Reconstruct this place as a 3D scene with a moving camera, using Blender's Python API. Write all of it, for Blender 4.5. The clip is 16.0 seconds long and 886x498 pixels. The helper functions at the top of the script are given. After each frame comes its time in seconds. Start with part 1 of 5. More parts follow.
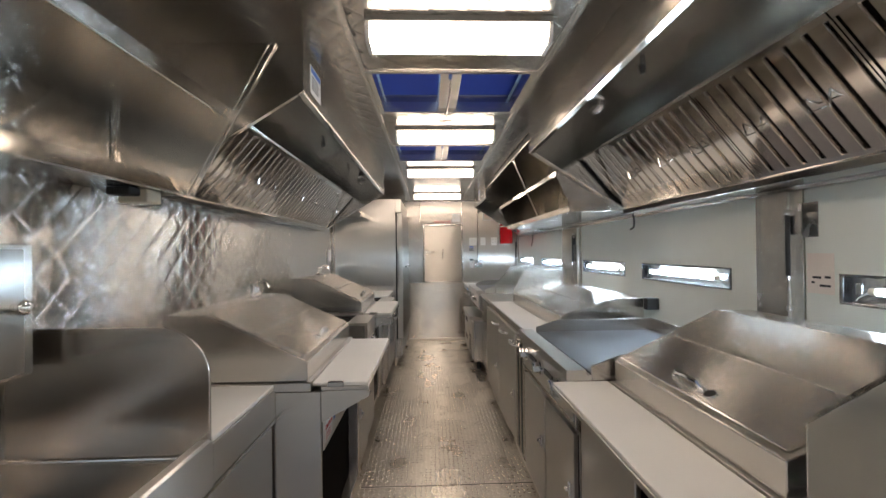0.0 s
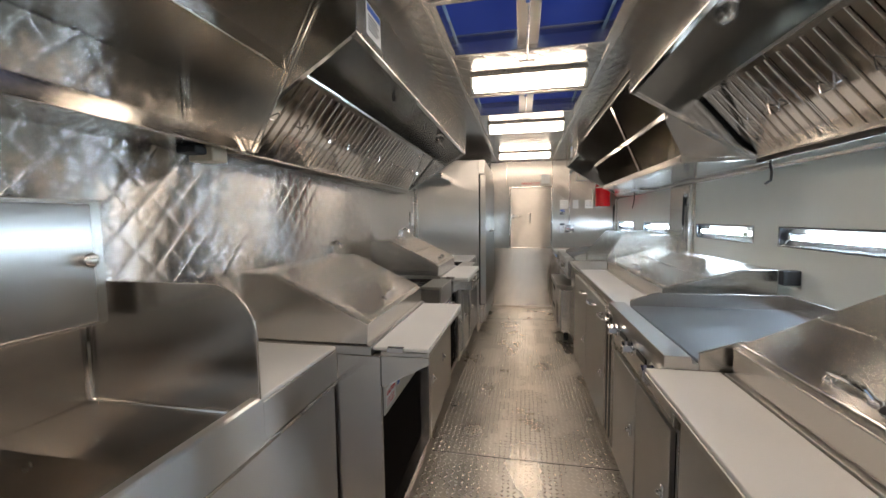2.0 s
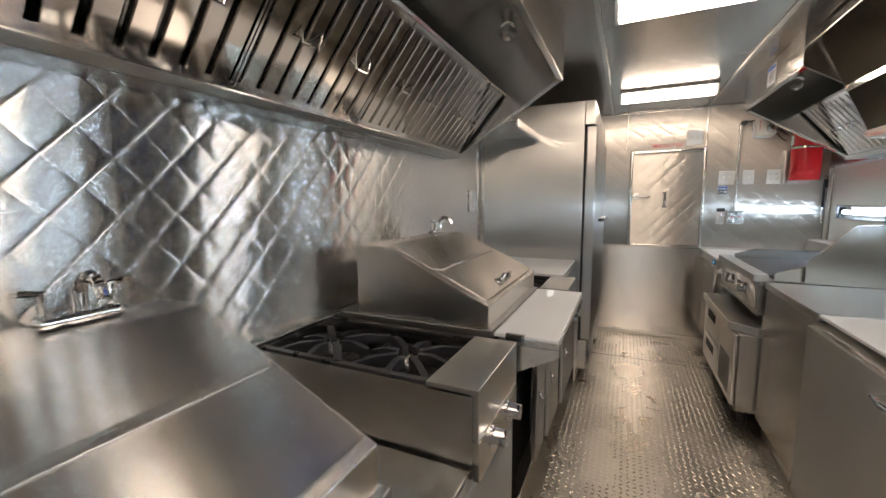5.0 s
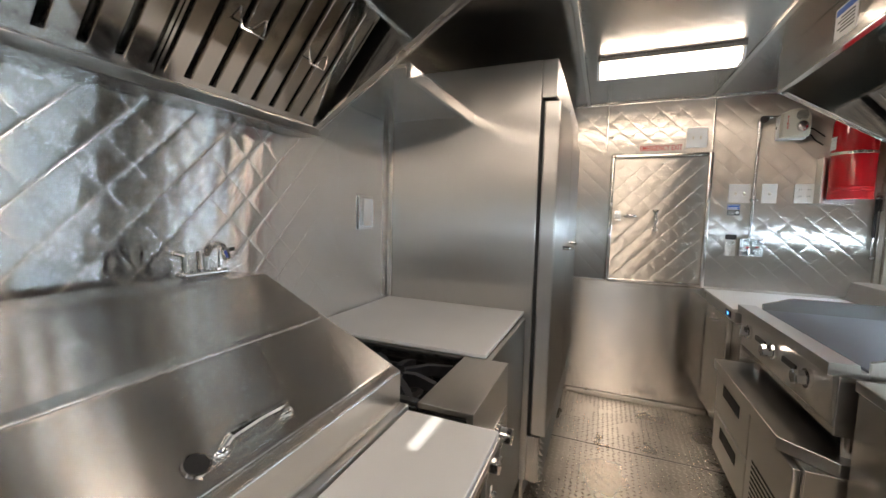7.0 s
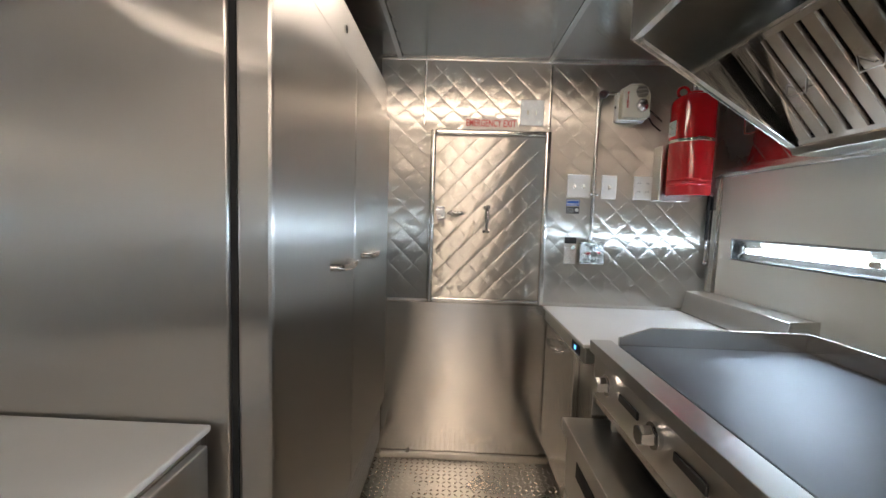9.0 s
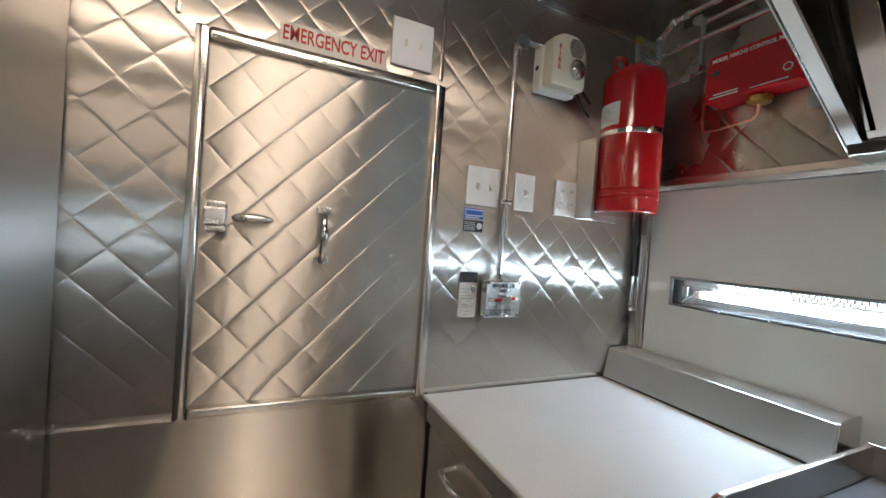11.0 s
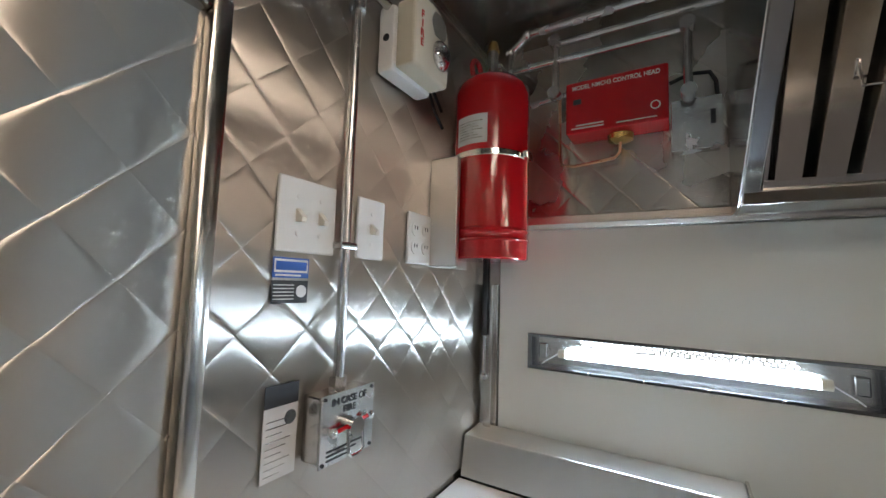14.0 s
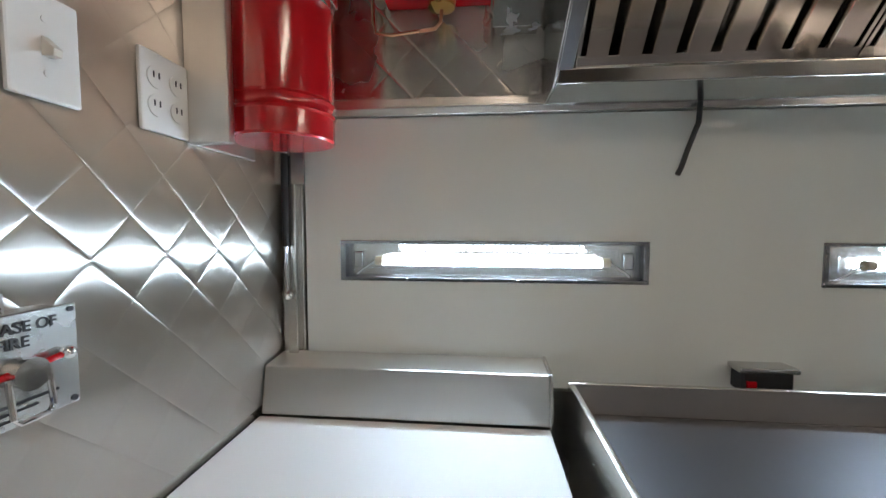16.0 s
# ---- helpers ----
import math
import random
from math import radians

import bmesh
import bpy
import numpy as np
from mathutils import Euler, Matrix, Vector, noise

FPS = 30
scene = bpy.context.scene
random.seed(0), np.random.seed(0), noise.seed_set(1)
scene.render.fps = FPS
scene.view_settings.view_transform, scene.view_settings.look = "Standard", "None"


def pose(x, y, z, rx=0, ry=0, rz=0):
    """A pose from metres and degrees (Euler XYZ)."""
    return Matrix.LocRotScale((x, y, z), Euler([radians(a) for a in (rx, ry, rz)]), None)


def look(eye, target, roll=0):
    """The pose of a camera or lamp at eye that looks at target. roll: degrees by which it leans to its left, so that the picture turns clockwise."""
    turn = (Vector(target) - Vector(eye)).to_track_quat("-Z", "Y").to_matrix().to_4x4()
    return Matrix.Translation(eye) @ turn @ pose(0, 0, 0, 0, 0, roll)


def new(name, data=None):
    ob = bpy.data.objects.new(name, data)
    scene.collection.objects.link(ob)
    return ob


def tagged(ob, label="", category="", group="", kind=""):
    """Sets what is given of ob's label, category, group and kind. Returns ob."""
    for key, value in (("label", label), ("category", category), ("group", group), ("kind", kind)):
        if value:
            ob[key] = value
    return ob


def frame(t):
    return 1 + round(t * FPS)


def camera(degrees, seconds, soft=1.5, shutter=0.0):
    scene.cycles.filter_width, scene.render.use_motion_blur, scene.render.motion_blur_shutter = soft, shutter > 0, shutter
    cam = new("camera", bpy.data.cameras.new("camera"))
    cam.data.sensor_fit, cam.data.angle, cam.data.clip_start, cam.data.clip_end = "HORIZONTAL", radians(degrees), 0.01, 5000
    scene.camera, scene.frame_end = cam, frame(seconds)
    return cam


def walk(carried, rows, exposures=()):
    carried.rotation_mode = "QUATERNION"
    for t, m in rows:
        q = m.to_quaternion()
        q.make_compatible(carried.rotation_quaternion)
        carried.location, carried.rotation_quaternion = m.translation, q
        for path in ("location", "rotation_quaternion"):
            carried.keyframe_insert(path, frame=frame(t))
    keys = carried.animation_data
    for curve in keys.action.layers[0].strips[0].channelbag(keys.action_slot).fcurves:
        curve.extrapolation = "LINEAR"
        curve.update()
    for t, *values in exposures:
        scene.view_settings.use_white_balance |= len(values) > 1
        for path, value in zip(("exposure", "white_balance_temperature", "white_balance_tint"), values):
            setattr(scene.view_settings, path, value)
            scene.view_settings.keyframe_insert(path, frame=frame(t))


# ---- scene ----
cam = camera(96.9, 16.0)
PATH = [
    (0, (0.37, -0.031, 1.354), (0.437, 1.968, 1.367), -0.7),
    (0.5, (0.381, -0.024, 1.343), (0.441, 1.975, 1.339), -0.8),
    (1, (0.454, -0.014, 1.337), (0.49, 1.985, 1.297), -0.8),
    (1.5, (0.509, 0.027, 1.326), (0.409, 2.022, 1.224), -0.6),
    (2, (0.452, 0.155, 1.326), (0.057, 2.109, 1.171), -0.7),
    (2.5, (0.454, 0.286, 1.313), (-0.243, 2.148, 1.102), -0.6),
    (3, (0.531, 0.481, 1.308), (-0.349, 2.261, 1.064), -0.2),
    (5.5, (0.181, 2.07, 1.322), (-0.627, 3.884, 1.083), -0.2),
    (6, (0.169, 2.345, 1.327), (-0.607, 4.177, 1.127), 0.7),
    (6.5, (0.254, 2.653, 1.346), (-0.523, 4.489, 1.18), 1.0),
    (7, (0.243, 2.909, 1.32), (-0.511, 4.753, 1.147), 1.4),
    (7.5, (0.186, 3.17, 1.32), (-0.496, 5.041, 1.142), 0.8),
    (8, (0.237, 3.421, 1.306), (-0.333, 5.329, 1.118), 0.3),
    (8.5, (0.366, 3.659, 1.315), (0.07, 5.63, 1.149), 1.1),
    (11, (0.425, 4.93, 1.322), (1.262, 6.746, 1.29), 4.2),
    (11.5, (0.461, 5.085, 1.35), (1.628, 6.708, 1.427), 4.1),
    (12, (0.544, 5.215, 1.387), (1.929, 6.647, 1.566), 3.6),
    (12.5, (0.648, 5.302, 1.398), (2.174, 6.571, 1.648), 3.7),
    (13, (0.674, 5.363, 1.393), (2.318, 6.475, 1.638), 3.6),
    (13.5, (0.652, 5.421, 1.398), (2.354, 6.451, 1.603), 3.0),
    (14, (0.597, 5.465, 1.402), (2.307, 6.488, 1.573), 1.8),
    (14.5, (0.568, 5.509, 1.402), (2.283, 6.532, 1.509), 0.7),
    (15, (0.59, 5.518, 1.374), (2.36, 6.45, 1.375), 0.3),
    (15.5, (0.687, 5.527, 1.313), (2.562, 6.217, 1.215), 0.0),
    (16, (0.777, 5.497, 1.304), (2.764, 5.683, 1.179), 0.1),
]
walk(cam, [(t, look(eye, target, roll)) for t, eye, target, roll in PATH],
     exposures=[(0, 0.16), (3.0, 0.18), (5.5, 0.27), (8.5, 0.25), (11, 0.13), (13, 0.18), (16, 0.20)])

# ---- world ----
world = bpy.data.worlds.new("sky")
scene.world = world
world.use_nodes = True
wn = world.node_tree.nodes
sky = wn.new("ShaderNodeTexSky")
sky.sky_type, sky.sun_disc, sky.sun_elevation, sky.sun_rotation = "NISHITA", False, radians(48), radians(120)
world.node_tree.links.new(sky.outputs[0], wn["Background"].inputs[0])
wn["Background"].inputs[1].default_value = 0.12
sun = new("sun", bpy.data.lights.new("sun", "SUN"))
sun.data.energy, sun.data.angle, sun.data.color = 3.0, radians(0.5), (1, 0.95, 0.88)
sun.matrix_world = look((3, -2, 8), (0, 2, 0))


# ---- materials ----
def material(name, color, rough=0.5, metal=0.0, grain=0.0, grain_scale=(8, 8, 8), rough_var=0.0, tint=None,
             bump=0.0, bump_scale=40.0, coat=0.0, emit=None, power=0.0, aniso=0.0, along=None):
    m = bpy.data.materials.new(name)
    m.use_nodes = True
    nt = m.node_tree
    b = nt.nodes["Principled BSDF"]
    b.inputs["Base Color"].default_value = (*color, 1)
    b.inputs["Roughness"].default_value = rough
    b.inputs["Metallic"].default_value = metal
    b.inputs["Coat Weight"].default_value = coat
    if aniso:
        if along:
            tg = nt.nodes.new("ShaderNodeCombineXYZ")
            for i in range(3):
                tg.inputs[i].default_value = along[i]
        else:
            tg = nt.nodes.new("ShaderNodeTangent")
            tg.direction_type, tg.axis = "RADIAL", "Z"
        b.inputs["Anisotropic"].default_value = abs(aniso)
        b.inputs["Anisotropic Rotation"].default_value = 0.0 if aniso > 0 else 0.25
        nt.links.new(tg.outputs[0], b.inputs["Tangent"])
    if emit:
        b.inputs["Emission Color"].default_value = (*emit, 1)
        b.inputs["Emission Strength"].default_value = power
    if grain or rough_var or bump:
        tc = nt.nodes.new("ShaderNodeTexCoord")
        mp = nt.nodes.new("ShaderNodeMapping")
        mp.inputs["Scale"].default_value = grain_scale
        nt.links.new(tc.outputs["Object"], mp.inputs[0])
        n1 = nt.nodes.new("ShaderNodeTexNoise")
        n1.inputs["Scale"].default_value, n1.inputs["Detail"].default_value = 1.0, 6
        nt.links.new(mp.outputs[0], n1.inputs["Vector"])
        n2 = nt.nodes.new("ShaderNodeTexNoise")
        n2.inputs["Scale"].default_value, n2.inputs["Detail"].default_value = 3.5, 5
        nt.links.new(tc.outputs["Object"], n2.inputs["Vector"])
        if grain:
            mix = nt.nodes.new("ShaderNodeMix")
            mix.data_type = "RGBA"
            lo = tint or tuple(c * (1 - grain) for c in color)
            mix.inputs["A"].default_value = (*lo, 1)
            mix.inputs["B"].default_value = (*color, 1)
            add = nt.nodes.new("ShaderNodeMath")
            add.operation = "ADD"
            nt.links.new(n1.outputs["Fac"], add.inputs[0])
            nt.links.new(n2.outputs["Fac"], add.inputs[1])
            mr = nt.nodes.new("ShaderNodeMapRange")
            mr.inputs["From Min"].default_value, mr.inputs["From Max"].default_value = 0.75, 1.25
            nt.links.new(add.outputs[0], mr.inputs["Value"])
            nt.links.new(mr.outputs[0], mix.inputs["Factor"])
            nt.links.new(mix.outputs["Result"], b.inputs["Base Color"])
        if rough_var:
            mr2 = nt.nodes.new("ShaderNodeMapRange")
            mr2.inputs["From Min"].default_value, mr2.inputs["From Max"].default_value = 0.3, 0.7
            mr2.inputs["To Min"].default_value = max(0.03, rough - rough_var)
            mr2.inputs["To Max"].default_value = rough + rough_var
            both = nt.nodes.new("ShaderNodeMath")
            both.operation = "MULTIPLY_ADD"
            both.inputs[1].default_value = 0.5
            half = nt.nodes.new("ShaderNodeMath")
            half.operation = "MULTIPLY"
            half.inputs[1].default_value = 0.5
            nt.links.new(n2.outputs["Fac"], half.inputs[0])
            nt.links.new(n1.outputs["Fac"], both.inputs[0])
            nt.links.new(half.outputs[0], both.inputs[2])
            nt.links.new(both.outputs[0], mr2.inputs["Value"])
            nt.links.new(mr2.outputs[0], b.inputs["Roughness"])
        if bump:
            bp = nt.nodes.new("ShaderNodeBump")
            bp.inputs["Strength"].default_value, bp.inputs["Distance"].default_value = bump, 0.002
            n3 = nt.nodes.new("ShaderNodeTexNoise")
            n3.inputs["Scale"].default_value, n3.inputs["Detail"].default_value = bump_scale, 3
            nt.links.new(tc.outputs["Object"], n3.inputs["Vector"])
            nt.links.new(n3.outputs["Fac"], bp.inputs["Height"])
            nt.links.new(bp.outputs[0], b.inputs["Normal"])
    return m


def brushed(name, color, narrow, wide, along, wear=0.06, dent=0.01, dent_scale=4.0):
    """Brushed metal that spreads reflections far along one direction and little across it."""
    m = bpy.data.materials.new(name)
    m.use_nodes = True
    nt = m.node_tree
    nt.nodes.remove(nt.nodes["Principled BSDF"])
    g = nt.nodes.new("ShaderNodeBsdfAnisotropic")
    mean = math.sqrt(narrow * wide)
    g.inputs["Anisotropy"].default_value = narrow / mean - 1
    tg = nt.nodes.new("ShaderNodeCombineXYZ")
    for i in range(3):
        tg.inputs[i].default_value = along[i]
    nt.links.new(tg.outputs[0], g.inputs["Tangent"])
    tc = nt.nodes.new("ShaderNodeTexCoord")
    stain = nt.nodes.new("ShaderNodeTexNoise")
    stain.inputs["Scale"].default_value, stain.inputs["Detail"].default_value = 5.0, 6
    nt.links.new(tc.outputs["Object"], stain.inputs["Vector"])
    mix = nt.nodes.new("ShaderNodeMix")
    mix.data_type = "RGBA"
    mix.inputs["A"].default_value = (*(c * (1 - 2 * wear) for c in color), 1)
    mix.inputs["B"].default_value = (*color, 1)
    nt.links.new(stain.outputs["Fac"], mix.inputs["Factor"])
    nt.links.new(mix.outputs["Result"], g.inputs["Color"])
    mr = nt.nodes.new("ShaderNodeMapRange")
    mr.inputs["From Min"].default_value, mr.inputs["From Max"].default_value = 0.3, 0.7
    mr.inputs["To Min"].default_value, mr.inputs["To Max"].default_value = math.sqrt(mean) * 0.93, math.sqrt(mean) * 1.07
    nt.links.new(stain.outputs["Fac"], mr.inputs["Value"])
    nt.links.new(mr.outputs[0], g.inputs["Roughness"])
    bp = nt.nodes.new("ShaderNodeBump")
    bp.inputs["Strength"].default_value, bp.inputs["Distance"].default_value = dent, 0.002
    n3 = nt.nodes.new("ShaderNodeTexNoise")
    n3.inputs["Scale"].default_value, n3.inputs["Detail"].default_value = dent_scale, 2
    nt.links.new(tc.outputs["Object"], n3.inputs["Vector"])
    nt.links.new(n3.outputs["Fac"], bp.inputs["Height"])
    nt.links.new(bp.outputs[0], g.inputs["Normal"])
    nt.links.new(g.outputs[0], nt.nodes["Material Output"].inputs[0])
    return m


STEEL = material("brushed_steel", (0.67, 0.645, 0.605), 0.27, 1, 0.03, (1.5, 1.5, 60), 0.0, bump=0.010, bump_scale=3, aniso=0.7)
STEEL_Y = material("steel_sheet", (0.66, 0.64, 0.61), 0.29, 1, 0.03, (60, 1.5, 1.5), 0.0, bump=0.008, bump_scale=3)
HOODS = material("hood_sheet", (0.61, 0.585, 0.545), 0.17, 1, 0.02, (60, 1.5, 1.5), 0.0, bump=0.010, bump_scale=3)
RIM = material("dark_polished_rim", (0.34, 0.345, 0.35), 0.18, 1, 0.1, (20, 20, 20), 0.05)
NOTICE = material("faded_pink_paper", (0.80, 0.73, 0.68), 0.6, 0, 0.05, (10, 10, 10), 0.05)
STEEL_H = brushed("steel_brushed_upright", (0.66, 0.64, 0.61), 0.030, 0.28, (0.7, 0.7, 0), 0.03, 0.010, 2.5)
FRONT = brushed("steel_front_sheet", (0.68, 0.66, 0.63), 0.025, 0.34, (0, 0, 1), 0.04, 0.006, 3)
BAFFLE = material("baffle_steel", (0.72, 0.68, 0.63), 0.10, 1, 0.08, (4, 4, 4), 0.03, bump=0.03, bump_scale=6)
STEEL_V = material("steel_brushed_level", (0.72, 0.69, 0.645), 0.19, 1, 0.02, (1.5, 1.5, 60), 0.0, bump=0.010, bump_scale=3, aniso=-0.85)
SINK = material("satin_sink_steel", (0.70, 0.66, 0.61), 0.24, 1, 0.06, (2, 2, 2), 0.05, bump=0.03, bump_scale=5)
LID = brushed("polished_steel_lid", (0.78, 0.755, 0.72), 0.010, 0.16, (1, 0, 0), 0.03, 0.10, 6)
POLISH = material("polished_steel", (0.76, 0.74, 0.71), 0.10, 1, 0.04, (4, 4, 4), 0.03, bump=0.015, bump_scale=6)
QUILT = brushed("quilted_steel_upright", (0.60, 0.56, 0.51), 0.036, 0.45, (1, 0.02, 0), 0.05, 0.02, 8)
QUILT_V = brushed("quilted_steel_level", (0.74, 0.73, 0.71), 0.0035, 0.30, (0, 0, 1), 0.04, 0.004, 4)
QUILT_D = material("quilted_steel_leaf", (0.56, 0.52, 0.465), 0.33, 1, 0.05, (6, 6, 6), 0.03, bump=0.015, bump_scale=7, aniso=1.0, along=(0, 0, 1))
QUILT_R = material("quilted_steel_side", (0.56, 0.52, 0.465), 0.27, 1, 0.05, (6, 6, 6), 0.03, bump=0.015, bump_scale=7, aniso=1.0, along=(0, 0, 1))
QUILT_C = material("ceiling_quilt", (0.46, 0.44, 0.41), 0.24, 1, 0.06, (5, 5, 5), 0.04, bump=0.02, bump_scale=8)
SLOT = material("dark_polished_slot", (0.20, 0.21, 0.24), 0.2, 1, 0.1, (6, 6, 6), 0.05)
CHROME = material("chrome", (0.80, 0.80, 0.80), 0.07, 1, rough_var=0.03)
GALV = material("galvanised_pipe", (0.66, 0.66, 0.65), 0.24, 1, 0.15, (20, 20, 20), 0.08)
ALU = material("tread_plate", (0.74, 0.69, 0.62), 0.30, 1, 0.22, (5, 1.5, 5), 0.08, bump=0.06, bump_scale=30)
TREAD = material("tread_lozenges", (0.78, 0.73, 0.66), 0.26, 1, 0.10, (5, 1.5, 5), 0.06)
WHITE = material("cutting_board", (0.90, 0.89, 0.86), 0.42, 0, 0.04, (3, 3, 3), 0.06, bump=0.06, bump_scale=120)
PANEL = material("white_flap_panel", (0.80, 0.84, 0.80), 0.14, 0, 0.04, (1.5, 1.5, 1.5), 0.05, bump=0.03, bump_scale=3, coat=0.3)
IRON = material("cast_iron", (0.06, 0.06, 0.066), 0.40, 0.4, 0.4, (30, 30, 30), 0.12, bump=0.5, bump_scale=180)
ENAMEL = material("black_enamel", (0.055, 0.052, 0.05), 0.32, 0.3, 0.3, (12, 12, 12), 0.1)
# Near black: paints the shade in open bays, also colours floor joints.
DARK = material("bay_shade_and_joint_black", (0.012, 0.010, 0.009), 0.9, 0.0, 0.3, (6, 6, 6), 0.05)
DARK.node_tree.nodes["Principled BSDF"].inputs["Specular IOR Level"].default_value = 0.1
RUBBER = material("black_rubber", (0.02, 0.02, 0.02), 0.55, 0, 0.2, (10, 10, 10), 0.1)
GRIDDLE = material("griddle_plate", (0.19, 0.19, 0.20), 0.52, 1, 0.08, (3, 12, 3), 0.03, bump=0.02, bump_scale=6)
RED = material("red_enamel", (0.55, 0.010, 0.015), 0.16, 0, 0.12, (4, 4, 4), 0.05, coat=0.6)
CREAM = material("cream_plastic", (0.72, 0.66, 0.52), 0.4, 0, 0.05, (6, 6, 6), 0.06)
PLASTIC = material("white_plastic", (0.86, 0.85, 0.82), 0.35, 0, 0.03, (6, 6, 6), 0.05)
IVORY = material("switch_ivory", (0.80, 0.76, 0.68), 0.35, 0, 0.04, (6, 6, 6), 0.05)
PAPER = material("paper_label", (0.78, 0.78, 0.77), 0.6, 0, 0.05, (10, 10, 10), 0.05)
BLUE = material("blue_sticker", (0.03, 0.12, 0.50), 0.4, 0, 0.08, (10, 10, 10), 0.05)
REDINK = material("red_lettering", (0.60, 0.03, 0.02), 0.45, 0, 0.05, (10, 10, 10), 0.05)
INK = material("dark_print", (0.03, 0.03, 0.035), 0.5, 0, 0.1, (10, 10, 10), 0.05)
BRASS = material("brass", (0.70, 0.48, 0.16), 0.25, 1, 0.15, (10, 10, 10), 0.08)
COPPER = material("copper_tube", (0.70, 0.36, 0.22), 0.25, 1, 0.2, (10, 10, 10), 0.08)
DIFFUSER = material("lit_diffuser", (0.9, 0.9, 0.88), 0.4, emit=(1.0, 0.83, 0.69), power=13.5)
TUBE = material("lit_tube", (0.9, 0.9, 0.9), 0.3, emit=(0.62, 0.81, 1.0), power=68)
# Glow for mirrored diode dots, which are no lamps of their own.
DIODE_GLINTS = material("diode_reflection_glow", (0.9, 0.9, 0.9), 0.3, emit=(0.70, 0.86, 1.0), power=9)
DISPLAY = material("blue_digits", (0.02, 0.05, 0.2), 0.3, emit=(0.1, 0.45, 1.0), power=3)


def blue_pane():
    m = bpy.data.materials.new("blue_translucent_plastic")
    m.use_nodes = True
    nt = m.node_tree
    b = nt.nodes["Principled BSDF"]
    b.inputs["Base Color"].default_value = (0.06, 0.12, 0.45, 1)
    b.inputs["Roughness"].default_value = 0.35
    tr = nt.nodes.new("ShaderNodeBsdfTranslucent")
    tr.inputs[0].default_value = (0.13, 0.18, 0.42, 1)
    mix = nt.nodes.new("ShaderNodeMixShader")
    mix.inputs[0].default_value = 0.7
    nt.links.new(b.outputs[0], mix.inputs[1])
    nt.links.new(tr.outputs[0], mix.inputs[2])
    nt.links.new(mix.outputs[0], nt.nodes["Material Output"].inputs[0])
    return m


def clear_plastic():
    m = bpy.data.materials.new("clear_glass")
    m.use_nodes = True
    b = m.node_tree.nodes["Principled BSDF"]
    b.inputs["Base Color"].default_value = (0.95, 0.95, 0.93, 1)
    b.inputs["Roughness"].default_value = 0.06
    b.inputs["Transmission Weight"].default_value = 1.0
    return m


BLUEPANE, GLASS = blue_pane(), clear_plastic()


# ---- mesh helpers ----
def box(bm, x0, x1, y0, y1, z0, z1, bev=0.002):
    r = bmesh.ops.create_cube(bm, size=1)
    m = Matrix.Translation(((x0 + x1) / 2, (y0 + y1) / 2, (z0 + z1) / 2)) @ Matrix.Diagonal((abs(x1 - x0), abs(y1 - y0), abs(z1 - z0), 1))
    bmesh.ops.transform(bm, matrix=m, verts=r["verts"])
    if bev:
        edges = list({e for v in r["verts"] for e in v.link_edges})
        b = min(bev, 0.45 * min(abs(x1 - x0), abs(y1 - y0), abs(z1 - z0)))
        bmesh.ops.bevel(bm, geom=edges, offset=b, segments=2, affect="EDGES", profile=0.5)
    return bm


def prism(bm, poly, y0, y1, bev=0.002, axis="y"):
    """A plate with the outline poly: (x, z) pairs along y, (x, y) pairs along z, or (y, z) pairs along x."""
    put = {"y": lambda a, b, c: (a, c, b), "z": lambda a, b, c: (a, b, c), "x": lambda a, b, c: (c, a, b)}[axis]
    v0 = [bm.verts.new(put(a, b, y0)) for a, b in poly]
    v1 = [bm.verts.new(put(a, b, y1)) for a, b in poly]
    n = len(poly)
    fs = [bm.faces.new(v0), bm.faces.new(v1[::-1])]
    fs += [bm.faces.new((v0[i], v1[i], v1[(i + 1) % n], v0[(i + 1) % n])) for i in range(n)]
    bmesh.ops.recalc_face_normals(bm, faces=fs)
    if bev:
        bmesh.ops.bevel(bm, geom=list({e for f in fs for e in f.edges}), offset=bev, segments=2, affect="EDGES", profile=0.5)
    return bm


def cyl(bm, a, b, r, r2=None, seg=20):
    a, b = Vector(a), Vector(b)
    d = b - a
    q = d.to_track_quat("Z", "Y").to_matrix().to_4x4()
    bmesh.ops.create_cone(bm, cap_ends=True, segments=seg, radius1=r, radius2=r if r2 is None else r2, depth=d.length,
                          matrix=Matrix.Translation((a + b) / 2) @ q)
    return bm


def ball(bm, c, r, scale=(1, 1, 1), seg=16):
    bmesh.ops.create_uvsphere(bm, u_segments=seg, v_segments=seg // 2 + 2, radius=r, matrix=Matrix.Translation(c) @ Matrix.Diagonal((*scale, 1)))
    return bm


def tube(bm, pts, r, seg=10):
    pts = [Vector(p) for p in pts]
    rings = []
    for i, p in enumerate(pts):
        d = (pts[min(i + 1, len(pts) - 1)] - pts[max(i - 1, 0)]).normalized()
        u = d.orthogonal().normalized() if not rings else (u0 - d * u0.dot(d)).normalized()
        u0 = u
        w = d.cross(u)
        rings.append([bm.verts.new(p + r * (math.cos(2 * math.pi * k / seg) * u + math.sin(2 * math.pi * k / seg) * w)) for k in range(seg)])
    for a, b in zip(rings, rings[1:]):
        for k in range(seg):
            bm.faces.new((a[k], a[(k + 1) % seg], b[(k + 1) % seg], b[k]))
    bm.faces.new(rings[0][::-1]), bm.faces.new(rings[-1])
    return bm


